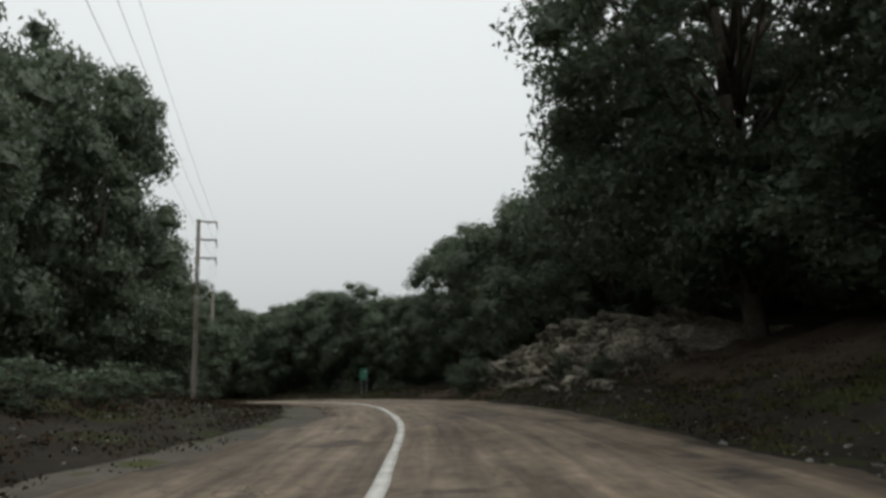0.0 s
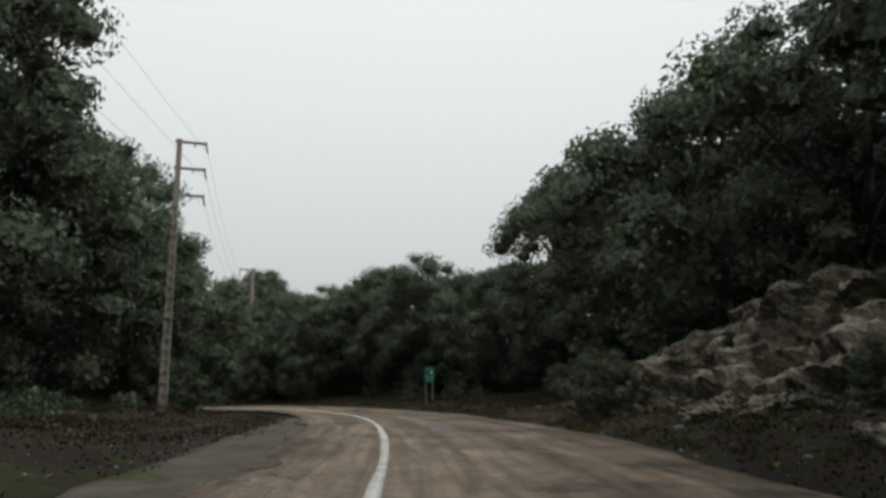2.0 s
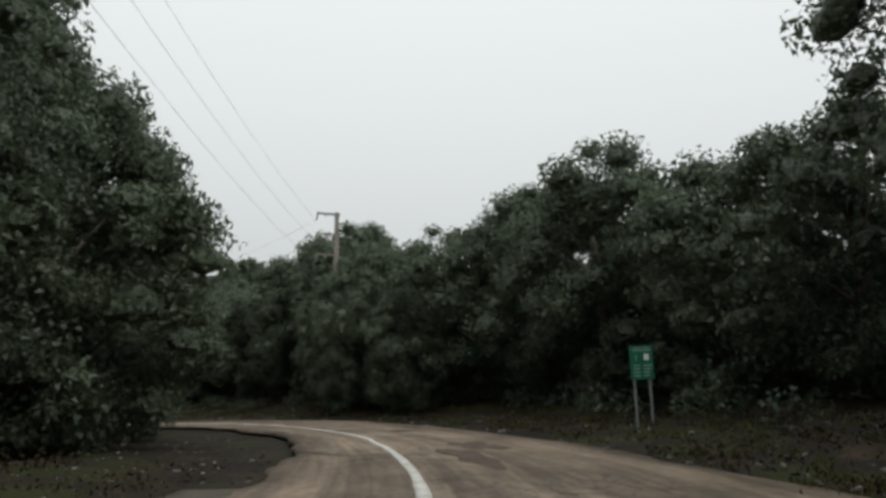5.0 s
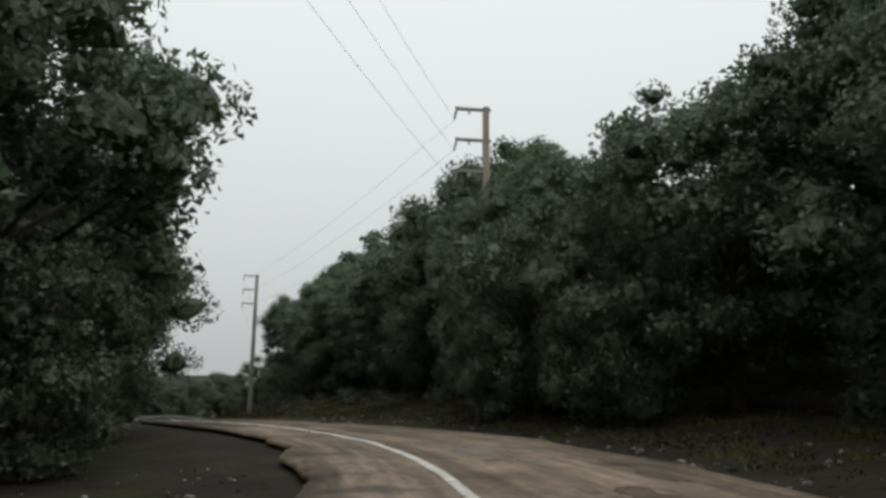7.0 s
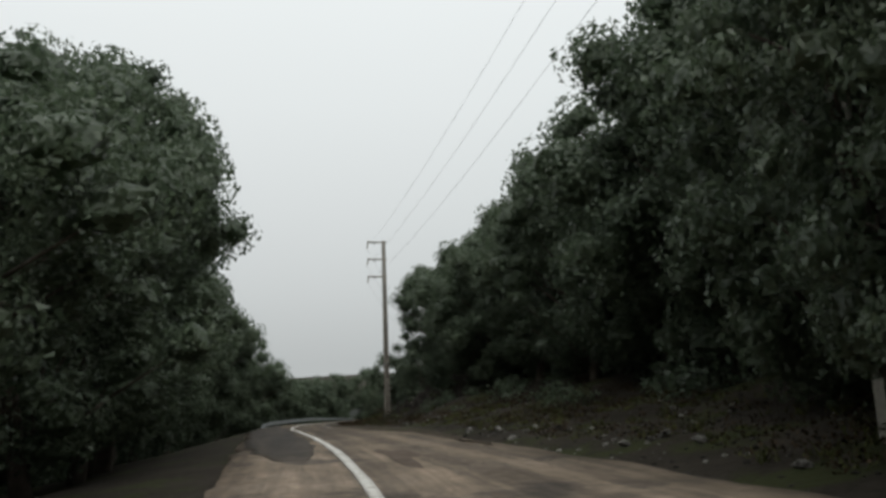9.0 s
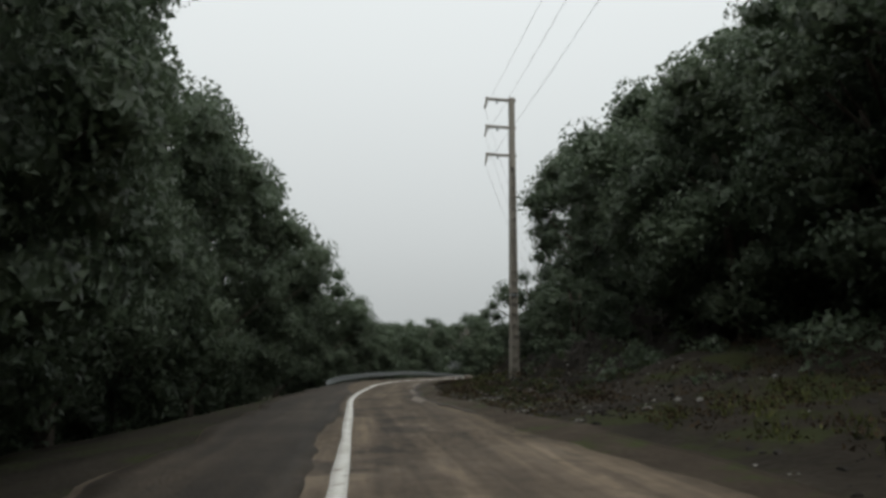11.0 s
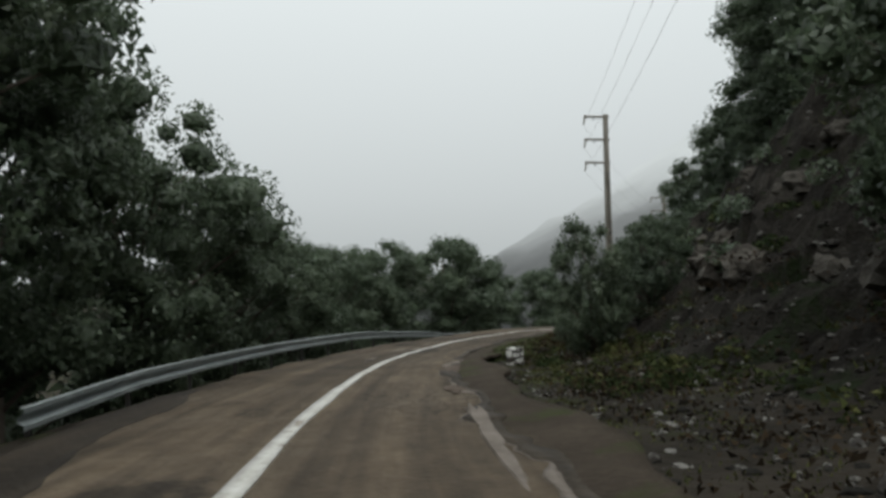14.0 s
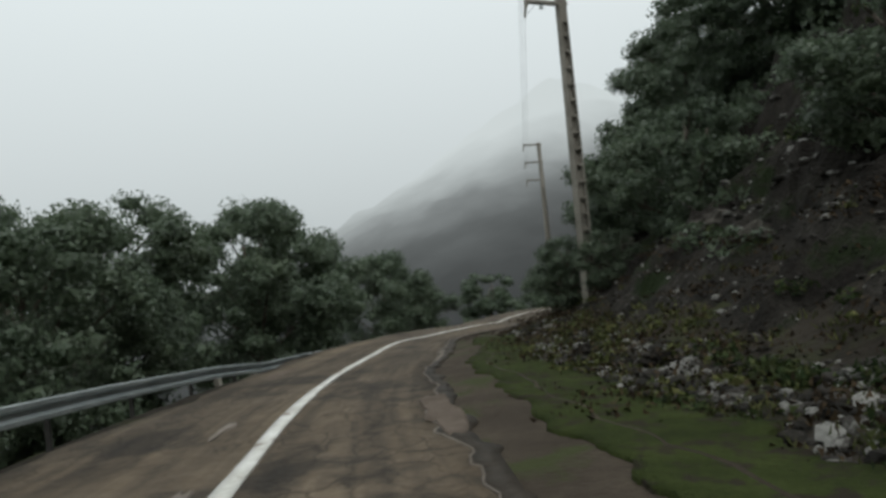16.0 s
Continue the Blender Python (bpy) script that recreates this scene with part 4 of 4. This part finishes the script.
def road_sign(x, y, turn):
    sign = empty("road_sign", x, y, ground_z(x, y) + 0.19, turn)
    sign.matrix_basis = sign.matrix_basis @ pose(0, 0, 0, 0, -1.5, 0) @ Matrix.Diagonal((0.88, 0.88, 0.92, 1))
    for px in (-0.2, 0.2):
        bm = bmesh.new()
        tube(bm, (px, 0, -0.4), (px, 0, 1.55), 0.032, 0.032, 10)
        part("post", bm, STEEL, sign, "pale metal post")
    bm = bmesh.new()
    box(bm, (-0.29, -0.055, 0.83), (0.29, -0.033, 1.60))
    bmesh.ops.bevel(bm, geom=bm.edges[:], offset=0.004, segments=1)
    panel = part("panel", bm, GREEN, sign, "green painted panel")
    bars = [(-0.22, 1.535, 0.44, 0.022), (-0.24, 1.48, 0.48, 0.028), (0.06, 1.27, 0.12, 0.14), (-0.16, 1.28, 0.03, 0.11)]
    bars += [(-0.22, 1.13 - 0.075 * k, 0.17, 0.030) for k in range(4)] + [(0.03, 1.13 - 0.075 * k, (0.22, 0.2, 0.16, 0.15)[k], 0.030) for k in range(4)]
    for bx, bz, w, h in bars:
        bm = bmesh.new()
        box(bm, (bx, -0.060, bz), (bx + w, -0.055, bz + h))
        part("marking", bm, WHITE if h > 0.12 else HAZED, panel, "white marking" if h > 0.12 else "pale green lettering, dimmed for fog haze")
    return tagged(sign, "green information sign with white markings on two posts", "sign")


road_sign(-5.26, 43.64, 30)

# ---- kilometre stone ----
STONE_PAINT = material("peeling_white_paint", [(0.55, 0.55, 0.52), (0.68, 0.68, 0.64), (0.75, 0.75, 0.72)], 4.0, 0.8, 0.3, 30, spots=((0.03, 0.028, 0.025), 9.0, 0.465))


def marker_stone(x, y, turn):
    bm = bmesh.new()
    box(bm, (-0.2, -0.11, -0.25), (0.2, 0.11, 0.46), 0.94)
    bmesh.ops.subdivide_edges(bm, edges=bm.edges[:], cuts=3, use_grid_fill=True)
    bmesh.ops.bevel(bm, geom=[e for e in bm.edges if len(e.link_faces) == 2 and e.calc_face_angle() > 0.8], offset=0.018, segments=2)
    for q in bm.verts:
        q.co += Vector((noise.noise(q.co * 6), noise.noise(q.co * 6 + Vector((9, 0, 0))), 0)) * 0.008
    ob = part("marker_stone", bm, STONE_PAINT)
    ob.matrix_basis = pose(x, y, ground_z(x, y) + 0.01, 4, -3, turn) @ Matrix.Diagonal((0.79, 0.86, 0.68, 1))
    return tagged(ob, "white painted marker stone with black peeling patches", "marker stone")


marker_stone(-57.54, 75.47, 38)

def bollard(s, d, h):
    """A short tapered concrete post past the end of the guardrail."""
    x, y = place(s, d)
    bm = bmesh.new()
    box(bm, (-0.11, -0.11, -0.3), (0.11, 0.11, h), 0.62)
    bmesh.ops.bevel(bm, geom=bm.edges[:], offset=0.02, segments=2)
    ob = part("bollard", bm, CONCRETE)
    ob.matrix_basis = pose(x, y, ground_z(x, y), 3, -4, yaw_at(s))
    return tagged(ob, "short pale concrete post past the guardrail's end", "bollard", "posts past the guardrail")


bollard(162.4, -5.7, 0.5)
bollard(163.2, -5.3, 0.46)

# ---- rock outcrop ----
ROCK = material("pale_limestone", [(0.034, 0.031, 0.024), (0.078, 0.070, 0.055), (0.25, 0.225, 0.18), (0.50, 0.46, 0.385)], 0.8, 0.9, 0.8, 9, spots=((0.026, 0.026, 0.016), 1.0, 0.54), gloss=0.1)


def boulder(rng, size, detail=3, crag=0.5):
    """A craggy, layered lump of rock."""
    bm = bmesh.new()
    bmesh.ops.create_icosphere(bm, subdivisions=detail, radius=1.0)
    o = Vector(rng.uniform(-50, 50, 3))
    for q in bm.verts:
        p = q.co.copy()
        near = noise.voronoi(p * 1.7 + o)[0]
        small = noise.voronoi(p * 4.5 + o)[0]
        block = min(0.45, near[1] - near[0]) + 0.4 * min(0.4, small[1] - small[0])
        k = 0.72 + crag * 0.5 * noise.fractal(p * 1.1 + o, 1.0, 2.0, 4) + 0.55 * block + 0.07 * noise.noise(p * 9 + o)
        q.co = p * k
        q.co = Vector((q.co.x * size[0], q.co.y * size[1], q.co.z * size[2]))
    return bm


# height of the crest above the road, and how far it stands from the line
CREST = [(53, 0.9), (54.5, 1.9), (56, 2.2), (58.5, 2.35), (61, 2.5), (63.5, 2.6), (65.5, 2.4), (67.5, 1.8), (69.5, 1.1), (71, 0.8), (74, 0.5)]
outcrop = empty("rock_outcrop", *place(64, 6.2), 0)
ox, oy = place(64, 6.2)


def rock_face(s0, s1, step=0.07):
    """A leaning ridge of bedded limestone: ledges dip along the bank, broken by clefts."""
    st = np.arange(s0, s1, step)
    u = np.linspace(0, 1, 64)
    S, U = np.meshgrid(st, u, indexing="ij")
    wave = 0.35 * fractal(S * 0.55, U * 0 + 4.1, 91, 4)
    D = np.interp(U, (0, 0.12, 0.62, 1.0), (5.95, 6.25, 7.7, 10.4)) + wave * np.interp(U, (0, 0.3, 1), (1, 0.8, 0))
    X = np.interp(S, LS, LINE[:, 0]) + D * np.interp(S, LS, NOR[:, 0])
    Y = np.interp(S, LS, LINE[:, 1]) + D * np.interp(S, LS, NOR[:, 1])
    under = land(X.ravel(), Y.ravel()).reshape(X.shape)
    top = np.interp(S, LS, LINE[:, 2]) + np.interp(S, [c[0] for c in CREST], [c[1] for c in CREST])
    top = top + 0.22 * fractal(S * 0.9, U * 0 + 8.3, 17, 4)
    rise = np.interp(U, (0, 0.12, 0.3, 0.62, 0.8, 1.0), (-0.25, 0.12, 0.55, 1.0, 0.85, -0.2))
    Z = under + np.maximum(top - under, 0.1) * (rise * np.clip(np.minimum((S - s0) / 2.2, (s1 - S) / 1.8), 0, 1) ** 0.6 - 0.2 * np.clip(1 - (S - s0) / 0.6, 0, 1))
    # bedding planes dip towards the far end; each bed stands out by its own amount
    bed = Z * 2.6 + S * 0.55 + 0.9 * fractal(S * 0.35, D * 0.35, 63, 3)
    step_in = np.abs((bed % 1.0) - 0.5) * 2
    proud = value_noise(np.floor(bed) * 3.7, S * 0.8, 29)
    cleft = np.clip(1 - np.abs(fractal(S * 0.8 + Z * 0.25, Z * 0.35 + D * 0.4, 45, 3)) * 6, 0, 1)
    lump = fractal(S * 0.8, Z * 1.0 + D * 0.7, 37, 4)
    out = (0.24 * proud + 0.26 * np.sqrt(step_in) + 0.22 * lump - 0.42 * cleft + 0.025 * fractal(S * 7, Z * 9 + D * 3, 71, 3)) * np.interp(U, (0, 0.1, 0.85, 1), (0, 1, 0.8, 0))
    X -= out * np.interp(S, LS, NOR[:, 0])
    Y -= out * np.interp(S, LS, NOR[:, 1])
    Z += out * 0.55
    v = np.stack([X - ox, Y - oy, Z], 2).reshape(-1, 3)
    n, m = len(st), len(u)
    a = (np.arange(n - 1)[:, None] * m + np.arange(m - 1)[None]).ravel()
    return mesh_object("rock_face", v.tolist(), np.stack([a, a + m, a + m + 1, a + 1], 1).tolist(), ROCK, outcrop)


rock_face(55.2, 70.8)
rng = np.random.default_rng(5)
for k in range(34):
    s, d = 55 + 18 * rng.random(), 5.0 + 1.5 * rng.random() ** 1.5
    x, y = place(s, d)
    size = rng.uniform(0.10, 0.34)
    ob = part("rock", boulder(rng, (size * 1.5, size, size * 0.7), 3), ROCK, outcrop)
    ob.matrix_basis = pose(x - ox, y - oy, ground_z(x, y) + 0.04, rng.uniform(-20, 20), rng.uniform(-20, 20), rng.uniform(0, 360))
tagged(outcrop, "craggy pale limestone outcrop with dipping ledges on the bank", "rock")

# ---- the cut slope: bare earth and broken rock ----
CUT = material("cut_slope_earth", [(0.010, 0.009, 0.008), (0.018, 0.016, 0.014), (0.030, 0.027, 0.023), (0.075, 0.069, 0.060)], 1.6, 0.95, 1.0, 16, spots=((0.016, 0.022, 0.010), 0.8, 0.55), gloss=0.06)


RED = material("red_earth", [(0.034, 0.026, 0.020), (0.060, 0.045, 0.034), (0.092, 0.070, 0.054)], 0.9, 0.95, 0.6, 18, spots=((0.040, 0.034, 0.022), 0.9, 0.54), gloss=0.05)


def earth_bank(s0, s1, d0, d1, step=0.15):
    """Bare earth lying on the bank, thinning out towards a ragged rim."""
    st, ds = np.arange(s0, s1, step), np.arange(d0, d1, step)
    S, D = np.meshgrid(st, ds, indexing="ij")
    rim = np.minimum(1, 2.2 * (1 - np.hypot((S - (s0 + s1) / 2) / (s1 - s0) * 2, (D - (d0 + d1) / 2) / (d1 - d0) * 2))) + 0.5 * fractal(S * 0.9, D * 0.9, 33, 4)
    X = np.interp(S, LS, LINE[:, 0]) + D * np.interp(S, LS, NOR[:, 0])
    Y = np.interp(S, LS, LINE[:, 1]) + D * np.interp(S, LS, NOR[:, 1])
    Z = land(X.ravel(), Y.ravel()).reshape(X.shape) + np.clip(rim, -0.4, 0.6) * 0.14 + 0.05 * fractal(S * 2.4, D * 2.4, 43, 4)
    n, m = S.shape
    a = (np.arange(n - 1)[:, None] * m + np.arange(m - 1)[None]).ravel()
    quads = np.stack([a, a + m, a + m + 1, a + 1], 1)
    quads = quads[(rim.ravel()[quads] > -0.3).all(1)]
    ob = mesh_object("earth_bank", np.stack([X, Y, Z], 2).reshape(-1, 3).tolist(), quads.tolist(), RED, smooth=True)
    return tagged(ob, "bare reddish-brown earth on the bank below the oaks", "bank", kind="structure")


earth_bank(49, 60.5, 5.6, 9.4)
earth_bank(64, 78, 3.9, 6.4)


CUT_AT = (119.0, 182.0, 3.6, 15.0)


def relief(S, D, Z):
    """How far the broken face stands above the plain ground: ribs of rock, gullies and ledges."""
    s0, s1, d0, d1 = CUT_AT
    edge = np.clip((S - s0) / 4, 0, 1) * np.clip((s1 - S) / 4, 0, 1) * np.clip((D - d0) / 1.6, 0, 1) * np.clip((d1 - D) / 2, 0, 1)
    rib = np.clip(1 - np.abs(fractal(S * 0.5 + D * 0.12, D * 0.22, 53, 4)) * 1.8, 0, 1)
    bed = D * 1.9 + S * 0.25 + 0.8 * fractal(S * 0.7, D * 0.7, 13, 3)
    ledge = bed - np.floor(bed)
    block = value_noise(np.floor(bed) * 3.3, S * 1.6 + 0.4 * fractal(S * 2, D * 2, 23, 2), 59)
    fine = fractal(S * 2.6, D * 2.6, 67, 4)
    out = 0.06 + 0.30 * rib + (0.22 * (1 - ledge) ** 2 + 0.16 * np.clip(block, -0.3, 1)) * (0.35 + 0.9 * rib) + 0.10 * fine
    return np.maximum(out, 0.02) * edge - 0.10 * (1 - edge)


def surface(x, y):
    """Height of what one would step on: the ground, or the broken face over it."""
    x, y = np.atleast_1d(x), np.atleast_1d(y)
    s, d, z = along(x, y)
    g = land(x, y)
    return g + np.maximum(relief(s, d, g), 0)


def cut_slope(step=0.13):
    st, ds = np.arange(CUT_AT[0], CUT_AT[1], step), np.arange(CUT_AT[2], CUT_AT[3], step)
    S, D = np.meshgrid(st, ds, indexing="ij")
    X = np.interp(S, LS, LINE[:, 0]) + D * np.interp(S, LS, NOR[:, 0])
    Y = np.interp(S, LS, LINE[:, 1]) + D * np.interp(S, LS, NOR[:, 1])
    Z = land(X.ravel(), Y.ravel()).reshape(X.shape)
    Z = Z + relief(S, D, Z)
    n, m = S.shape
    a = (np.arange(n - 1)[:, None] * m + np.arange(m - 1)[None]).ravel()
    ob = mesh_object("cut_slope", np.stack([X, Y, Z], 2).reshape(-1, 3).tolist(), np.stack([a, a + m, a + m + 1, a + 1], 1).tolist(), CUT)
    return tagged(ob, "steep bare slope of dark earth and broken rock", "slope", kind="structure")


cut_slope()

# ---- stones and rubble, on the ground sheet ----
STONE = material("rubble_stone", [(0.015, 0.014, 0.012), (0.024, 0.022, 0.019), (0.036, 0.033, 0.029), (0.056, 0.052, 0.047), (0.20, 0.195, 0.18)], 2.5, 0.9, 0.4, 14, gloss=0.1, island=0.42)
LITTER = material("dead_leaves", [(0.016, 0.012, 0.008), (0.030, 0.022, 0.014), (0.060, 0.043, 0.026)], 3.0, 0.9, 0.0, island=0.6, gloss=0.05)


def chip(rng):
    bm = bmesh.new()
    bmesh.ops.create_icosphere(bm, subdivisions=1, radius=1.0)
    for q in bm.verts:
        q.co = Vector((q.co.x * 1.25, q.co.y * 0.85, q.co.z * 0.6)) * rng.uniform(0.55, 1.2)
    me = bpy.data.meshes.new("stone")
    bm.to_mesh(me), bm.free()
    me.materials.append(STONE)
    return me


rng = np.random.default_rng(8)
CHIPS = [chip(rng) for k in range(6)]


def strew(n, s0, s1, d0, d1, lo, hi):
    """Single stones, each its own object on the ground."""
    for k in range(n):
        s, d = rng.uniform(s0, s1), d0 + (d1 - d0) * rng.random() ** 1.4
        x, y = place(s, d)
        r = lo + (hi - lo) * rng.random() ** 2.5
        ob = new("stone", CHIPS[k % 6])
        ob.parent = ground
        ob.matrix_basis = pose(x, y, float(surface(x, y)[0]) + r * 0.25, rng.uniform(-25, 25), rng.uniform(-25, 25), rng.uniform(0, 360)) @ Matrix.Diagonal((r, r, r, 1))


def gravel(name, n, s0, s1, d0, d1, lo, hi, label):
    """Countless small stones as one mesh."""
    s, d = rng.uniform(s0, s1, n), d0 + (d1 - d0) * rng.random(n) ** 1.2
    x = np.interp(s, LS, LINE[:, 0]) + d * np.interp(s, LS, NOR[:, 0])
    y = np.interp(s, LS, LINE[:, 1]) + d * np.interp(s, LS, NOR[:, 1])
    z = surface(x, y)
    base = np.array([v.co for v in CHIPS[0].vertices])
    tri = np.array([list(p.vertices) for p in CHIPS[0].polygons])
    r = lo + (hi - lo) * rng.random(n) ** 3
    turn = rng.uniform(0, 6.28, n)
    c, w = np.cos(turn), np.sin(turn)
    shape = base[None] * rng.uniform(0.7, 1.3, (n, 1, 3)) * r[:, None, None]
    vx = shape[..., 0] * c[:, None] - shape[..., 1] * w[:, None] + x[:, None]
    vy = shape[..., 0] * w[:, None] + shape[..., 1] * c[:, None] + y[:, None]
    v = np.stack([vx, vy, shape[..., 2] + (z + r * 0.2)[:, None]], 2).reshape(-1, 3)
    f = (tri[None] + (np.arange(n) * len(base))[:, None, None]).reshape(-1, 3)
    return tagged(mesh_object(name, v.tolist(), f.tolist(), STONE), label, "rubble", kind="stuff")


strew(190, 120, 166, 2.7, 6.5, 0.025, 0.11)
strew(70, 80, 110, 3.4, 6.5, 0.04, 0.14)
strew(50, 56, 80, 3.9, 6, 0.04, 0.16)
strew(40, 48, 80, -7, -2.6, 0.03, 0.10)
gravel("slope_rubble", 6500, 116, 174, 2.6, 6.5, 0.015, 0.075, "loose grey and brown rubble at the foot of the slope")
gravel("toe_gravel", 8000, 119, 168, 2.05, 6, 0.012, 0.05, "small grey and white stones along the foot of the slope")
gravel("toe_rubble", 1500, 146, 164, 2.75, 3.9, 0.04, 0.13, "heap of broken grey and white rubble beside the moss")
gravel("slope_scree", 7500, 122, 176, 5.5, 13, 0.02, 0.11, "grey scree on the upper slope")
gravel("verge_gravel", 1500, 78, 114, 3.0, 6.5, 0.015, 0.07, "pale gravel along the bank")
gravel("bank_gravel", 1800, 44, 80, 3.6, 7, 0.015, 0.08, "pale gravel on the red bank")
gravel("left_gravel", 3200, 44, 92, -6.5, -1.9, 0.012, 0.05, "grey gravel on the verge")

# ---- low growth ----
def low_growth(name, n, s0, s1, d0, d1, lo, hi, per, leaf, mat, label, flat=0.6, rise=0.3):
    s, d = rng.uniform(s0, s1, n), rng.uniform(d0, d1, n)
    x = np.interp(s, LS, LINE[:, 0]) + d * np.interp(s, LS, NOR[:, 0])
    y = np.interp(s, LS, LINE[:, 1]) + d * np.interp(s, LS, NOR[:, 1])
    r = rng.uniform(lo, hi, n)
    v, f = sprays(rng, list(zip(x, y, surface(x, y) + r * rise, r)), per, leaf, flat, core=0)
    return tagged(mesh_object(name, v.tolist(), f.tolist(), mat), label, "plants", kind="stuff")


def grass(name, n, s0, s1, d0, d1, lo, hi, label, mat=GRASS):
    """Tufts of narrow blades."""
    per = 26
    s, d = rng.uniform(s0, s1, n), rng.uniform(d0, d1, n)
    x = np.interp(s, LS, LINE[:, 0]) + d * np.interp(s, LS, NOR[:, 0])
    y = np.interp(s, LS, LINE[:, 1]) + d * np.interp(s, LS, NOR[:, 1])
    h = np.repeat(rng.uniform(lo, hi, n), per) * rng.uniform(0.5, 1.2, n * per)
    bx = np.repeat(x, per) + rng.normal(size=n * per) * 0.09
    by = np.repeat(y, per) + rng.normal(size=n * per) * 0.09
    bz = np.repeat(surface(x, y), per) - 0.01
    a = rng.uniform(0, 6.28, n * per)
    w = 0.008 + 0.006 * rng.random(n * per)
    tip = np.stack([bx + rng.normal(size=n * per) * h * 0.5, by + rng.normal(size=n * per) * h * 0.5, bz + h], 1)
    foot = np.stack([bx, by, bz], 1)
    side = np.stack([np.cos(a) * w, np.sin(a) * w, 0 * w], 1)
    v = np.stack([foot - side, foot + side, tip], 1).reshape(-1, 3)
    return tagged(mesh_object(name, v.tolist(), np.arange(len(v)).reshape(-1, 3).tolist(), mat), label, "grass", kind="stuff")


grass("roadside_grass", 1100, 116, 172, 2.3, 3.4, 0.02, 0.05, "short dull green grass and moss along the shoulder")
grass("shoulder_moss", 3600, 143.2, 162, 1.86, 2.75, 0.012, 0.04, "short green moss and grass on the shoulder", WEED)
grass("toe_grass", 450, 138, 170, 2.5, 4.6, 0.04, 0.12, "yellow-green grass round the marker stone")
grass("slope_grass", 300, 118, 174, 3.4, 11, 0.03, 0.11, "dry yellow-green tufts on the stony slope")
grass("verge_grass", 1000, 44, 116, 3.8, 7, 0.05, 0.18, "sparse dull grass on the verge")
low_growth("slope_scrub", 230, 118, 178, 9.5, 18, 0.3, 0.8, 110, 0.075, LEAF, "dark evergreen scrub clinging to the slope", 0.8)
low_growth("slope_undergrowth", 520, 117, 178, 5.2, 13, 0.08, 0.36, 90, 0.055, LEAF, "dark tangled undergrowth covering the steep slope", 0.8, 0.55)
low_growth("moss_clumps", 900, 143.2, 161, 1.8, 2.8, 0.025, 0.08, 36, 0.012, WEED, "small cushions of green moss along the shoulder", 0.3, 0.3)
low_growth("toe_weeds", 80, 128, 158, 2.8, 4.6, 0.06, 0.22, 60, 0.035, GRASS, "dull green weeds among the rubble", 0.7, 0.4)
low_growth("toe_ivy", 80, 136, 150, 2.8, 4.8, 0.06, 0.22, 80, 0.032, WEED, "low green weeds and ivy over the foot of the slope", 0.45, 0.25)
low_growth("slope_ivy", 60, 138, 176, 5.6, 10, 0.10, 0.34, 90, 0.045, WEED, "green creepers hanging over the steep slope", 0.6, 0.4)
low_growth("toe_litter", 260, 120, 168, 2.1, 5.5, 0.15, 0.45, 50, 0.024, LITTER, "brown leaves and twigs beside the shoulder", 0.15)
low_growth("shady_weeds", 90, 119, 137, 3.4, 8, 0.08, 0.28, 70, 0.032, WEED, "dull green weeds on the stony bank", 0.5, 0.3)
low_growth("bank_scrub", 60, 80, 118, 6.4, 9, 0.3, 0.8, 110, 0.075, LEAF, "dark undergrowth at the edge of the thicket", 0.8)
low_growth("verge_scrub", 170, 44, 140, -10, -6.6, 0.25, 0.7, 110, 0.075, LEAF, "dark undergrowth below the oaks", 0.8)
low_growth("verge_litter", 500, 44, 80, -8, -2.6, 0.2, 0.6, 40, 0.028, LITTER, "brown fallen leaves beside the road", 0.12)
low_growth("leaf_litter", 900, 42, 120, 3.6, 8, 0.2, 0.6, 40, 0.028, LITTER, "brown fallen leaves on the verge", 0.12)
low_growth("slope_litter", 240, 116, 170, 2.6, 5.4, 0.2, 0.6, 45, 0.028, LITTER, "brown fallen leaves among the rubble", 0.12)
SLOPE_ROCK = material("dark_slope_rock", [(0.028, 0.025, 0.021), (0.06, 0.054, 0.046), (0.14, 0.128, 0.112)], 2.2, 0.92, 0.8, 8, gloss=0.1)
for k in range(120):
    s, d = rng.uniform(126, 176), rng.uniform(5.2, 11)
    x, y = place(s, d)
    r = 0.10 + 0.28 * rng.random() ** 1.8
    ob = part("rock", boulder(rng, (r * 1.4, r, r * 0.8), 3, 0.7), SLOPE_ROCK, ground)
    ob.matrix_basis = pose(x, y, float(surface(x, y)[0]), rng.uniform(-30, 30), rng.uniform(-30, 30), rng.uniform(0, 360))

for s, d, r in ((146.3, 3.95, 0.40), (147.2, 4.3, 0.28), (144.6, 3.1, 0.16), (143.4, 2.55, 0.12), (150.5, 3.5, 0.15), (152.6, 3.3, 0.17)):
    x, y = place(s, d)
    ob = part("boulder", boulder(rng, (r * 1.25, r, r * 0.85), 4, 0.55), CUT)
    ob.matrix_basis = pose(x, y, float(surface(x, y)[0]) + r * 0.2, rng.uniform(-12, 12), rng.uniform(-12, 12), rng.uniform(0, 360))
    tagged(ob, "dark boulder at the foot of the slope", "boulder", "boulders by the shoulder")

# ---- to true size ----
bpy.context.view_layer.update()
for ob in scene.objects:
    if ob.parent is None and ob.type in {"MESH", "EMPTY"}:
        ob.matrix_basis = Matrix.Scale(UNIT, 4) @ ob.matrix_basis
